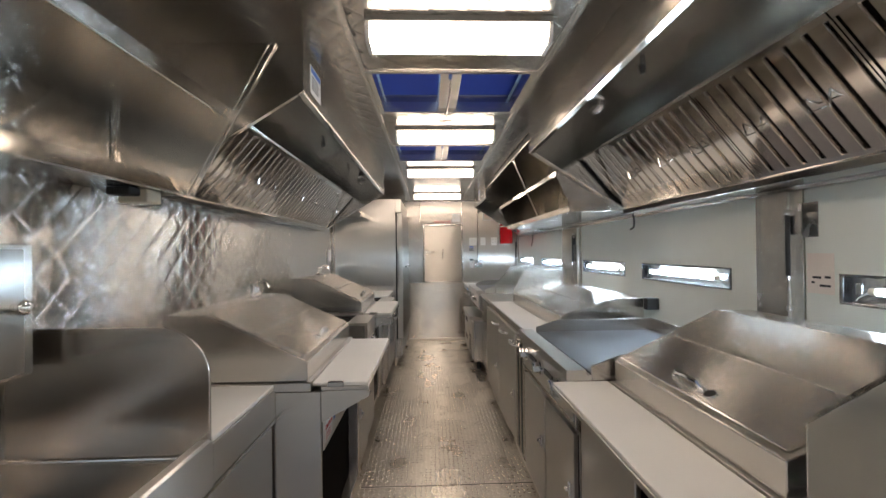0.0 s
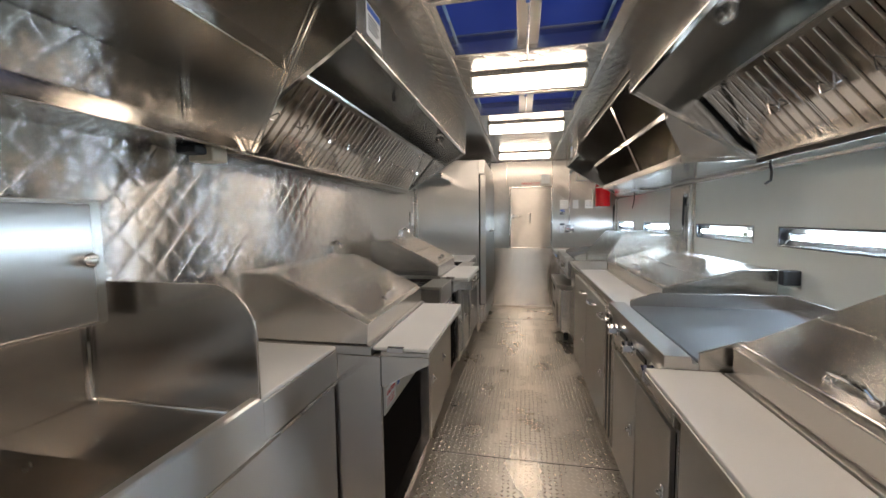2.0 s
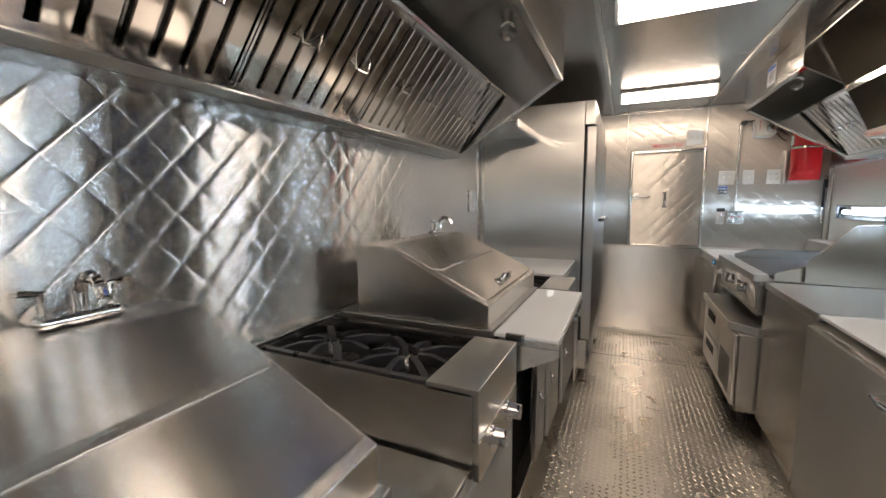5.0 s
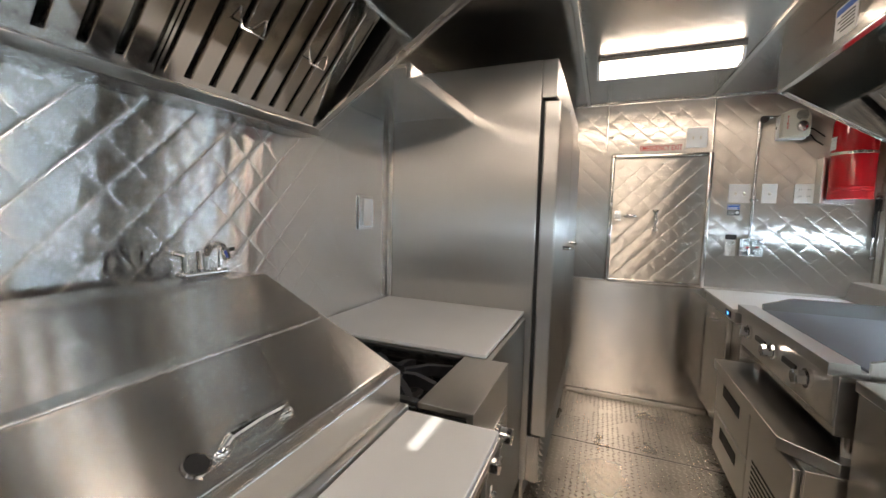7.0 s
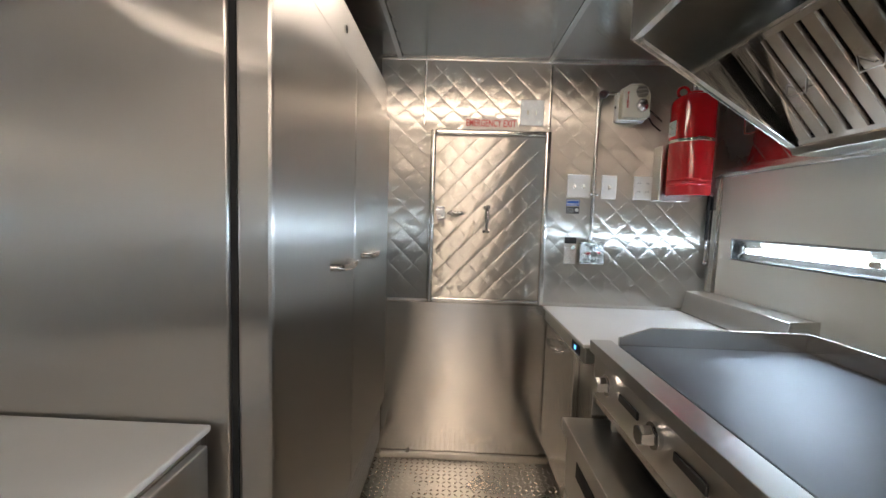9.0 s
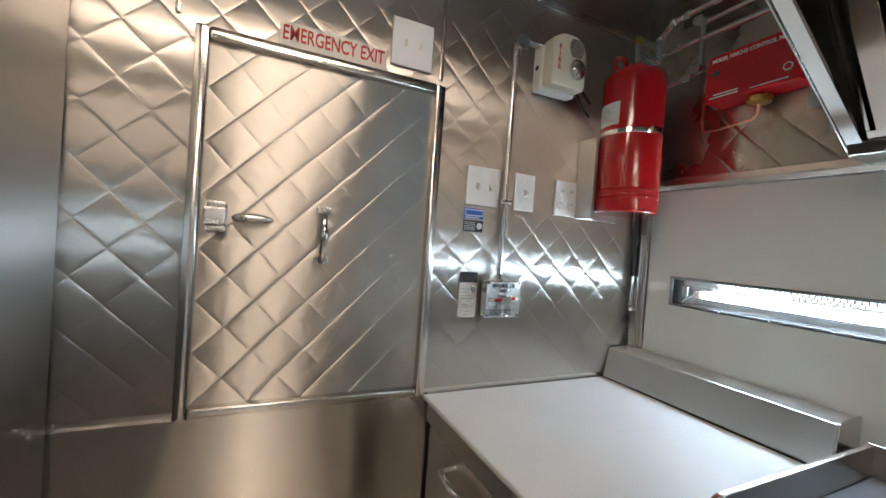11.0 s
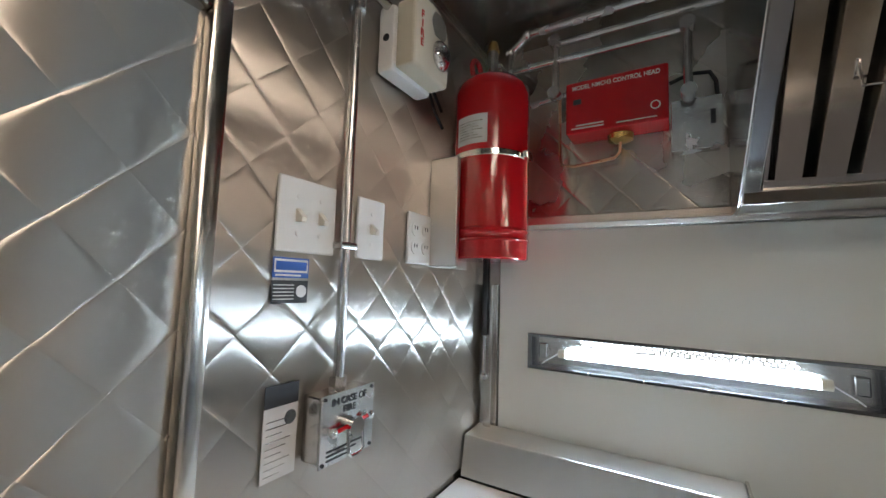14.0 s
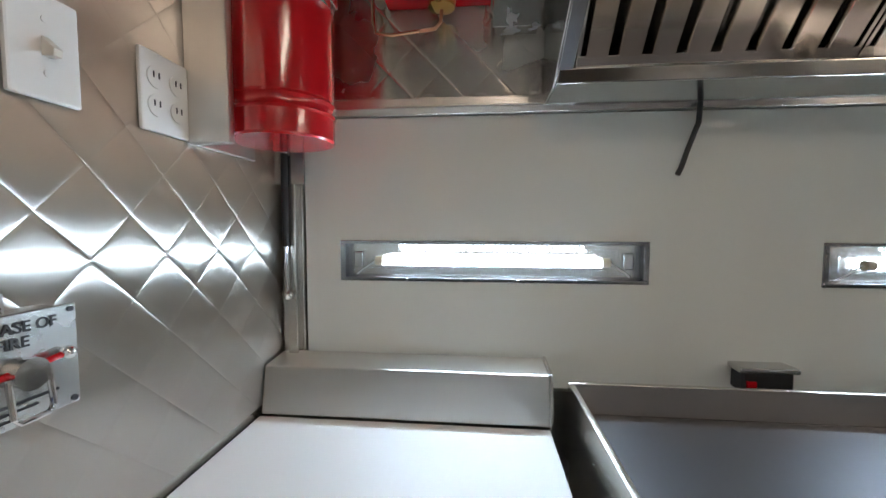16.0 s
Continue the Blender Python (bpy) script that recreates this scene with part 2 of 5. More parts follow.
def arc(c, r, a0, a1, n, plane):
    out = []
    for i in range(n + 1):
        a = radians(a0 + (a1 - a0) * i / n)
        p, q = r * math.cos(a), r * math.sin(a)
        out.append({"xz": (c[0] + p, c[1], c[2] + q), "yz": (c[0], c[1] + p, c[2] + q), "xy": (c[0] + p, c[1] + q, c[2])}[plane])
    return out


def lathe(bm, c, prof, seg=28):
    """prof: (radius, z) from the bottom up, turned round the upright through c."""
    rings = [[bm.verts.new((c[0] + r * math.cos(2 * math.pi * k / seg), c[1] + r * math.sin(2 * math.pi * k / seg), c[2] + z)) for k in range(seg)] for r, z in prof]
    for a, b in zip(rings, rings[1:]):
        for k in range(seg):
            bm.faces.new((a[k], a[(k + 1) % seg], b[(k + 1) % seg], b[k]))
    bm.faces.new(rings[0][::-1]), bm.faces.new(rings[-1])
    return bm


def mesh_of(name, bm, mat, smooth=True):
    me = bpy.data.meshes.new(name)
    bm.normal_update()
    for f in bm.faces:
        f.smooth = smooth
    for e in bm.edges:
        if len(e.link_faces) == 2:
            a, b = (f.calc_area() for f in e.link_faces)
            turn = e.calc_face_angle(0)
            e.smooth = not (turn > radians(35) or (turn > radians(4) and max(a, b) > 5 * min(a, b)))
    bm.to_mesh(me)
    bm.free()
    me.materials.append(mat)
    return me


def thing(name, at, label, category, group="", kind=""):
    ob = new(name)
    ob.location, ob.empty_display_size = at, 0.05
    return tagged(ob, label, category, group, kind)


ORIGIN = {}


def part(name, bm, mat, parent, label=""):
    """Links a bmesh in place coordinates as one mesh under a thing or a part."""
    o = ORIGIN.get(parent.name, parent.location) if parent.type == "MESH" else parent.location
    bmesh.ops.translate(bm, verts=bm.verts, vec=-Vector(o))
    ob = new(name, mesh_of(name, bm, mat))
    ob.parent = parent
    ORIGIN[ob.name] = Vector(o)
    return tagged(ob, label)


def solid(name, bm, mat, label, category="", kind="", group=""):
    return tagged(new(name, mesh_of(name, bm, mat)), label, category, group, kind)


B = bmesh.new


def lettering(name, text, size, m, mat, parent, depth=0.0006, width=None):
    cu = bpy.data.curves.new(name, "FONT")
    cu.body, cu.size, cu.extrude, cu.align_x, cu.align_y, cu.offset = text, size, depth, "CENTER", "CENTER", 0.014 * size
    tmp = new(name, cu)
    dg = bpy.context.evaluated_depsgraph_get()
    me = bpy.data.meshes.new_from_object(tmp.evaluated_get(dg))
    bpy.data.objects.remove(tmp)
    if width:
        xs = [v.co.x for v in me.vertices]
        k = width / (max(xs) - min(xs))
        for v in me.vertices:
            v.co.x *= k
    me.materials.clear()
    me.materials.append(mat)
    ob = new(name, me)
    ob.parent = parent
    o = ORIGIN.get(parent.name, parent.location) if parent.type == "MESH" else parent.location
    ob.matrix_basis = Matrix.Translation(-Vector(o)) @ m
    return ob


def quilt(name, u0, u1, v0, v1, place, mat, s=0.0875, amp=0.0007, rising=True):
    """A sheet of stamped diamonds: each diamond a pillow with creases round it. place(u, v, h) gives the point."""
    verts, faces = [], []
    k = s / math.sqrt(2)
    na = int(((u1 - u0) + (v1 - v0)) / (2 * k)) + 3
    steps = [0, 0.015, 0.04, 0.10, 0.30, 0.5, 0.70, 0.90, 0.96, 0.985, 1]
    n = 10
    dome = [1 - (2 * a - 1) ** 2 for a in steps]
    crease = [1 - abs(2 * a - 1) ** 17 for a in steps]
    ka, kb = (0.00024, 0.00064) if rising else (0.00050, 0.00029)
    for i in range(-na, na):
        for j in range(-na, na):
            cu, cv = u0 + (i + j + 1) * k, v0 + (i - j) * k
            if cu + k < u0 or cu - k > u1 or cv + k < v0 or cv - k > v1:
                continue
            base = len(verts)
            pts = []
            for a in range(n + 1):
                for b in range(n + 1):
                    u, v = u0 + (i + steps[a] + j + steps[b]) * k, v0 + (i + steps[a] - j - steps[b]) * k
                    pts.append((u, v))
                    verts.append(place(min(max(u, u0), u1), min(max(v, v0), v1), amp * dome[a] * dome[b] + ka * crease[a] + kb * crease[b]))
            for a in range(n):
                for b in range(n):
                    q = (a * (n + 1) + b, (a + 1) * (n + 1) + b, (a + 1) * (n + 1) + b + 1, a * (n + 1) + b + 1)
                    us, vs = [pts[c][0] for c in q], [pts[c][1] for c in q]
                    if max(us) <= u0 or min(us) >= u1 or max(vs) <= v0 or min(vs) >= v1:
                        continue
                    faces.append([base + c for c in q])
    me = bpy.data.meshes.new(name)
    me.from_pydata(verts, [], faces)
    me.materials.append(mat)
    me.shade_smooth()
    me.validate()
    return me


# ---- the shell ----
WL, WR, YF, YB, ZC = -0.775, 1.735, 6.0, -1.15, 2.13

floor_bm = box(B(), WL, WR + 0.06, YB - 0.05, YF + 0.05, -0.05, 0.0, 0)
floor = solid("floor", floor_bm, ALU, "worn shiny aluminium tread plate floor of the truck", "floor", "structure")


def tread():
    """Raised lozenges in alternating directions."""
    verts, faces = [], []
    p = 0.029
    rng = random.Random(3)
    for i in range(int(1.02 / p)):
        for j in range(int(6.9 / p)):
            x, y = -0.06 + (i + 0.5) * p, -0.9 + (j + 0.5) * p
            a = radians(45 if (i + j) % 2 else -45)
            c, s = math.cos(a), math.sin(a)
            h = 0.0018 * rng.uniform(0.75, 1.1)
            b = len(verts)
            for du, dv, z in ((-.0145, 0, 0.0001), (0, -.0055, 0.0001), (.0145, 0, 0.0001), (0, .0055, 0.0001), (-.007, 0, h), (.007, 0, h)):
                verts.append((x + du * c - dv * s, y + du * s + dv * c, z))
            faces += [(b, b + 1, b + 4), (b + 1, b + 5, b + 4), (b + 1, b + 2, b + 5), (b + 2, b + 3, b + 5), (b + 3, b + 4, b + 5), (b + 3, b, b + 4)]
    me = bpy.data.meshes.new("tread")
    me.from_pydata(verts, [], faces)
    me.materials.append(TREAD)
    ob = new("tread", me)
    ob.parent = floor
    return tagged(ob, "raised lozenge tread pattern", kind="stuff")


tread()
for i, y in enumerate((2.25, 5.29)):
    part("floor_seam", box(B(), -0.05, 0.96, y - 0.002, y + 0.002, 0.0003, 0.0022, 0), DARK, floor, "thin dark joint between floor plates")

wl = solid("wall_left", box(B(), WL - 0.05, WL, YB, YF + 0.05, 0, ZC, 0), QUILT_V, "brushed stainless steel wall sheet", "wall", "structure")
me = quilt("quilted_sheet", YB, 4.24, 0.86, ZC, lambda u, v, h: (WL + 0.002 + h, u, v), QUILT_V, amp=0.0006)
tagged(new("quilted_sheet", me), "diamond quilted stainless steel sheet").parent = wl

for a, b in ((2.245, 2.940), (3.655, 4.025)):
    part("wall_angle", box(B(), WL + 0.0005, WL + 0.042, a, b, 0.8935, 0.905, 0.002), HOODS, wl, "folded steel angle along the wall")

wf = solid("wall_front", box(B(), WL - 0.05, WR + 0.06, YF, YF + 0.05, 0, ZC, 0), STEEL, "stainless steel end wall", "wall", "structure")
me = quilt("quilted_sheet", 0.0, WR, 0.885, ZC, lambda u, v, h: (u, YF - 0.002 - h, v), QUILT, rising=False)
tagged(new("quilted_sheet", me), "diamond quilted stainless steel sheet").parent = wf
part("lower_panel", box(B(), 0.03, 0.905, YF - 0.010, YF - 0.0005, 0.035, 0.868, 0.002), STEEL_V, wf, "plain brushed stainless steel lower panel")
part("kick_strip", box(B(), 0.03, 0.95, YF - 0.035, YF - 0.011, 0.001, 0.035, 0.006), ALU, wf, "bent tread plate kick strip")
for x in (0.225, 0.868):
    part("joint_strip", box(B(), x - 0.006, x + 0.006, YF - 0.011, YF - 0.001, 1.79, ZC - 0.02, 0.003), STEEL, wf)
part("top_trim", box(B(), 0.0, WR, YF - 0.016, YF - 0.001, ZC - 0.016, ZC - 0.001, 0.004), STEEL, wf)
# Rear wall is never in view; its doorway is added to admit daylight.
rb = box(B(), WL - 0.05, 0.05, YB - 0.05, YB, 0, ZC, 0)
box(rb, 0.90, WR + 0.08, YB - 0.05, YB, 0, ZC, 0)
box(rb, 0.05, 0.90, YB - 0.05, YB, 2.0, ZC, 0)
wb = solid("wall_rear", rb, STEEL, "unseen stainless steel rear wall, doorway added to let daylight in", "wall", "structure")
# Unseen ground, added outside the rear doorway.
GROUND = material("concrete", (0.34, 0.32, 0.29), 0.85, 0, 0.25, (0.6, 0.6, 0.6), 0.05, bump=0.4, bump_scale=20)
gb = B()
bmesh.ops.create_grid(gb, x_segments=8, y_segments=8, size=400, matrix=Matrix.Translation((0, 0, -0.75)))
solid("ground", gb, GROUND, "unseen pale concrete ground added around the truck", "ground", "structure")

# the side with the serving flaps
wr = solid("wall_right", box(B(), WR + 0.03, WR + 0.08, YB, YF + 0.05, 0, ZC, 0), STEEL, "stainless steel side wall", "wall", "structure")
me = quilt("quilted_sheet", YB, YF, 1.60, ZC, lambda u, v, h: (WR - 0.012 - h, u, v), QUILT_R)
tagged(new("quilted_sheet", me), "diamond quilted stainless steel sheet").parent = wr
part("belt_trim", prism(B(), [(WR + 0.029, 1.565), (WR - 0.012, 1.565), (WR - 0.022, 1.58), (WR - 0.022, 1.602), (WR + 0.029, 1.602)], YB, YF - 0.004, 0.002), STEEL, wr, "folded steel belt trim")
part("lower_sheet", box(B(), WR - 0.004, WR + 0.029, YB, YF - 0.003, 0.0, 0.90, 0), STEEL, wr)

# ceiling
HATCH = ((1.655, 2.13), (2.82, 3.30))
hx0, hx1 = 0.125, 0.825
cb = B()
ys = [YB - 0.05, HATCH[0][0], HATCH[0][1], HATCH[1][0], HATCH[1][1], YF + 0.05]
for a, b in zip(ys[0::2], ys[1::2]):
    box(cb, WL - 0.05, WR + 0.08, a, b, ZC, ZC + 0.05, 0)
for a, b in HATCH:
    box(cb, WL - 0.05, hx0, a, b, ZC, ZC + 0.05, 0)
    box(cb, hx1, WR + 0.08, a, b, ZC, ZC + 0.05, 0)
for a, b in HATCH:
    box(cb, hx0 - 0.02, hx0 - 0.001, a - 0.02, b + 0.02, ZC + 0.05, ZC + 0.16, 0)
    box(cb, hx1 + 0.001, hx1 + 0.02, a - 0.02, b + 0.02, ZC + 0.05, ZC + 0.16, 0)
    box(cb, hx0 - 0.001, hx1 + 0.001, a - 0.02, a - 0.001, ZC + 0.05, ZC + 0.16, 0)
    box(cb, hx0 - 0.001, hx1 + 0.001, b + 0.001, b + 0.02, ZC + 0.05, ZC + 0.16, 0)
for u0, u1, v0, v1 in ((WL, hx0 - 0.02, YB, YF), (hx1 + 0.02, WR, YB, YF), (hx0 - 0.02, hx1 + 0.02, YB, HATCH[0][0] - 0.02),
                       (hx0 - 0.02, hx1 + 0.02, HATCH[0][1] + 0.02, HATCH[1][0] - 0.02), (hx0 - 0.02, hx1 + 0.02, HATCH[1][1] + 0.02, YF)):
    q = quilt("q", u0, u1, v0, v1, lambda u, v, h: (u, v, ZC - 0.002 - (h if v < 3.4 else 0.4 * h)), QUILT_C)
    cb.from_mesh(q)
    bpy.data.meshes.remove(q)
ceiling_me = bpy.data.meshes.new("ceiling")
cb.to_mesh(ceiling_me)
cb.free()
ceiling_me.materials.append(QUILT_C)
for p in ceiling_me.polygons:
    p.use_smooth = p.area < 0.001
tagged(new("ceiling", ceiling_me), "lightly quilted stainless steel ceiling", "ceiling", kind="structure")
trim_bm = B()
for x in (hx0 - 0.03, hx1 + 0.03):
    box(trim_bm, x - 0.012, x + 0.012, YB, YF - 0.02, ZC - 0.011, ZC - 0.004, 0.003)
solid("trim", trim_bm, STEEL, "thin steel joint strips along the ceiling", "trim", "structure")


def roof_hatch(y0, y1):
    t = thing("roof_hatch", (0.475, (y0 + y1) / 2, ZC), "roof vent hatch with two blue translucent panes and steel bar", "roof vent", "roof hatches")
    f = B()
    box(f, hx0 - 0.02, hx1 + 0.02, y0 - 0.02, y0 + 0.006, ZC - 0.010, ZC + 0.05, 0.003)
    box(f, hx0 - 0.02, hx1 + 0.02, y1 - 0.006, y1 + 0.02, ZC - 0.010, ZC + 0.05, 0.003)
    box(f, hx0 - 0.02, hx0 + 0.006, y0 + 0.006, y1 - 0.006, ZC - 0.010, ZC + 0.05, 0.003)
    box(f, hx1 - 0.006, hx1 + 0.02, y0 + 0.006, y1 - 0.006, ZC - 0.010, ZC + 0.05, 0.003)
    part("frame", f, STEEL, t)
    for a, b in ((hx0 + 0.008, 0.425), (0.525, hx1 - 0.008)):
        part("pane", box(B(), a, b, y0 + 0.008, y1 - 0.008, ZC + 0.085, ZC + 0.092, 0), BLUEPANE, t, "blue translucent plastic pane")
    part("centre_bar", box(B(), 0.427, 0.523, y0 + 0.006, y1 - 0.006, ZC + 0.012, ZC + 0.03, 0.003), STEEL_Y, t)
    part("push_rod", tube(B(), [(0.475, y0 + 0.05, ZC + 0.004), (0.475, y0 + 0.2, ZC - 0.008), (0.472, y1 - 0.05, ZC - 0.008), (0.472, y1 + 0.10, ZC - 0.022)], 0.005), GALV, t)
    part("rod_grip", cyl(B(), (0.43, y1 + 0.10, ZC - 0.022), (0.515, y1 + 0.10, ZC - 0.022), 0.006), GALV, t)
    part("clip", box(B(), 0.462, 0.478, y0 + 0.015, y0 + 0.06, ZC - 0.010, ZC + 0.006, 0.003), BLUE, t, "blue plastic clip")
    return t


for h in HATCH:
    roof_hatch(*h)


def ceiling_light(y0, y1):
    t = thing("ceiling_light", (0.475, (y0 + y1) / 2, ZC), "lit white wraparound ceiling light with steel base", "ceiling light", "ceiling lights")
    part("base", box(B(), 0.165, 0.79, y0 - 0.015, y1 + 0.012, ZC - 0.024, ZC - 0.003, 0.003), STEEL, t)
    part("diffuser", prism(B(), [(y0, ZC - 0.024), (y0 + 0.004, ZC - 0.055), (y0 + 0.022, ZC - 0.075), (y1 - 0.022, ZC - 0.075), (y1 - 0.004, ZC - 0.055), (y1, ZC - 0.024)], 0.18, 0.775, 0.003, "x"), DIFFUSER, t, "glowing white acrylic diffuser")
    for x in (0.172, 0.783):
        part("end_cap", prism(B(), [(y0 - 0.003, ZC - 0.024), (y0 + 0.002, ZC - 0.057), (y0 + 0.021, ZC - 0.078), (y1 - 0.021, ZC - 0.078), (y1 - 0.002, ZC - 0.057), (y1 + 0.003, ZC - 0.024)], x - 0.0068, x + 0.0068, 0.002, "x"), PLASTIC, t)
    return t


# First two are unseen, added along the row's spacing to brighten the near end.
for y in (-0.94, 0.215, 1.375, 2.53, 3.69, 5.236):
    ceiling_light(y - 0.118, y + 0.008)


# ---- right side: posts, flaps and slot lights ----
def flap(y0, y1, label):
    """A white flap panel with slots cut through for its lights."""
    t = thing("serving_flap", (WR, (y0 + y1) / 2, 0.90), label, "window flap", "serving flaps")
    slots = [s for s in SLOTS if s[0] >= y0 and s[1] <= y1]
    cuts = [y0] + [c for s in slots for c in s] + [y1]
    part("lower_panel", box(B(), WR, WR + 0.03, y0, y1, 0.905, 1.170, 0), PANEL, t)
    part("upper_panel", box(B(), WR, WR + 0.03, y0, y1, 1.257, 1.563, 0), PANEL, t)
    for a, b in zip(cuts[0::2], cuts[1::2]):
        part("bridge_panel", box(B(), WR, WR + 0.03, a, b, 1.170, 1.257, 0), PANEL, t)
    return t


SLOTS = [(0.49, 1.225), (1.712, 2.447), (2.683, 3.416), (3.985, 4.718), (5.110, 5.836)]
flap(YB + 0.01, 1.352, "closed glossy white serving flap with slot light")
flap(1.556, 3.448, "closed glossy white serving flap with two slot lights")
flap(3.93, 5.935, "closed glossy white serving flap beside the end wall")


def slot_light(y0, y1):
    t = thing("slot_light", (WR, (y0 + y1) / 2, 1.213), "recessed polished slot light with lit cool white tube", "strip light", "slot lights")
    f = B()
    box(f, WR - 0.003, WR - 0.0003, y0 - 0.009, y1 + 0.009, 1.255, 1.264, 0.001)
    box(f, WR - 0.003, WR - 0.0003, y0 - 0.009, y1 + 0.009, 1.163, 1.172, 0.001)
    box(f, WR - 0.003, WR - 0.0003, y0 - 0.009, y0 + 0.004, 1.172, 1.255, 0.001)
    box(f, WR - 0.003, WR - 0.0003, y1 - 0.004, y1 + 0.009, 1.172, 1.255, 0.001)
    part("frame", f, RIM, t)
    h = B()
    box(h, WR + 0.050, WR + 0.054, y0, y1, 1.170, 1.257, 0)
    box(h, WR + 0.0005, WR + 0.050, y0, y1, 1.2555, 1.2568, 0)
    box(h, WR + 0.0005, WR + 0.050, y0, y1, 1.1702, 1.1715, 0)
    box(h, WR + 0.0005, WR + 0.050, y0 + 0.0002, y0 + 0.002, 1.1716, 1.2554, 0)
    box(h, WR + 0.0005, WR + 0.050, y1 - 0.002, y1 - 0.0002, 1.1716, 1.2554, 0)
    part("housing", h, SLOT, t)
    part("tube", cyl(B(), (WR + 0.004, y0 + 0.10, 1.213), (WR + 0.004, y1 - 0.10, 1.213), 0.011), TUBE, t, "glowing cool white tube")
    for a, b in ((y0 + 0.08, y0 + 0.0995), (y1 - 0.0995, y1 - 0.08)):
        part("tube_cap", cyl(B(), (WR + 0.004, a, 1.213), (WR + 0.004, b, 1.213), 0.012), CREAM, t)
    for a, s in ((y0 + 0.03, 1), (y1 - 0.03, -1)):
        part("socket", box(B(), WR + 0.018, WR + 0.048, a - 0.012, a + 0.012, 1.195, 1.235, 0.003), GALV, t)
        part("wire", tube(B(), [(WR + 0.004, a + s * 0.05, 1.213), (WR + 0.006, a + s * 0.03, 1.20), (WR + 0.004, a + s * 0.012, 1.188), (WR + 0.012, a, 1.178)], 0.0016, 6), PLASTIC, t)
    # Glowing boxes paint the tube's diodes as reflected in the housing.
    led = B()
    for row, z in enumerate((1.2395, 1.2485)):
        for k in range(36):
            y = y0 + 0.13 + (k + 0.5 * row) * (y1 - y0 - 0.26) / 36
            box(led, WR + 0.030, WR + 0.0498, y - 0.0032, y + 0.0032, z - 0.0026, z + 0.0026, 0)
    tagged(part("led_reflections", led, DIODE_GLINTS, t, "rows of tiny glowing dots painting the tube's reflected diodes"), kind="stuff")
    for i in range(4):
        y = y0 + 0.16 + i * (y1 - y0 - 0.32) / 3
        part("screw", ball(B(), (WR - 0.003, y, 1.1675), 0.004, (0.5, 1, 1), 8), CHROME, t)
    return t


for s in SLOTS:
    slot_light(*s)


def flap_post(y0, y1, strut_y):
    t = thing("window_post", (WR, (y0 + y1) / 2, 0.90), "steel window post with black gas strut", "post", "window posts")
    x = WR - 0.035
    part("channel", prism(B(), [(x, y0 + 0.03), (x, y1 - 0.05), (x + 0.015, y1 - 0.045), (WR + 0.028, y1 - 0.045), (WR + 0.028, y0), (WR - 0.005, y0), (WR - 0.005, y0 + 0.03)], 0.905, 1.563, 0.003, "z"), STEEL, t)
    part("rail", box(B(), WR - 0.02, WR + 0.02, y1 - 0.04, y1 - 0.005, 0.905, 1.563, 0.004), GALV, t)
    part("strut_rod", cyl(B(), (x - 0.012, strut_y, 1.13), (x - 0.012, strut_y, 1.32), 0.006), CHROME, t)
    part("strut_body", cyl(B(), (x - 0.012, strut_y, 1.25), (x - 0.012, strut_y, 1.48), 0.008), RUBBER, t, "black gas strut body")
    for z in (1.13, 1.48):
        part("strut_joint", ball(B(), (x - 0.010, strut_y, z), 0.013, (1, 1, 1), 10), GALV, t)
    part("strut_plate", box(B(), x - 0.004, x - 0.001, strut_y - 0.045, strut_y + 0.03, 1.40, 1.51, 0.002), GALV, t)
    return t


flap_post(1.356, 1.552, 1.372)
flap_post(3.452, 3.926, 3.55)
flap_post(5.94, 5.995, 5.965)

wp = thing("wall_bracket", (WR, 1.33, 1.45), "grey steel hinge plate on the white flap", "bracket")
part("plate", box(B(), WR - 0.004, WR - 0.0003, 1.30, 1.365, 1.39, 1.515, 0.002), GALV, wp)
part("pivot", cyl(B(), (WR - 0.02, 1.335, 1.47), (WR - 0.0003, 1.335, 1.47), 0.012), STEEL, wp)
np_ = thing("paper_notice", (WR, 1.32, 1.26), "white printed paper notice taped to the flap", "notice")
part("sheet", box(B(), WR - 0.0015, WR - 0.0004, 1.25, 1.345, 1.19, 1.332, 0), NOTICE, np_)
for z, y0, y1 in ((1.245, 1.262, 1.282), (1.243, 1.295, 1.325), (1.215, 1.262, 1.30), (1.225, 1.318, 1.33)):
    part("print", box(B(), WR - 0.0022, WR - 0.0016, y0, y1, z, z + 0.008, 0), INK, np_)


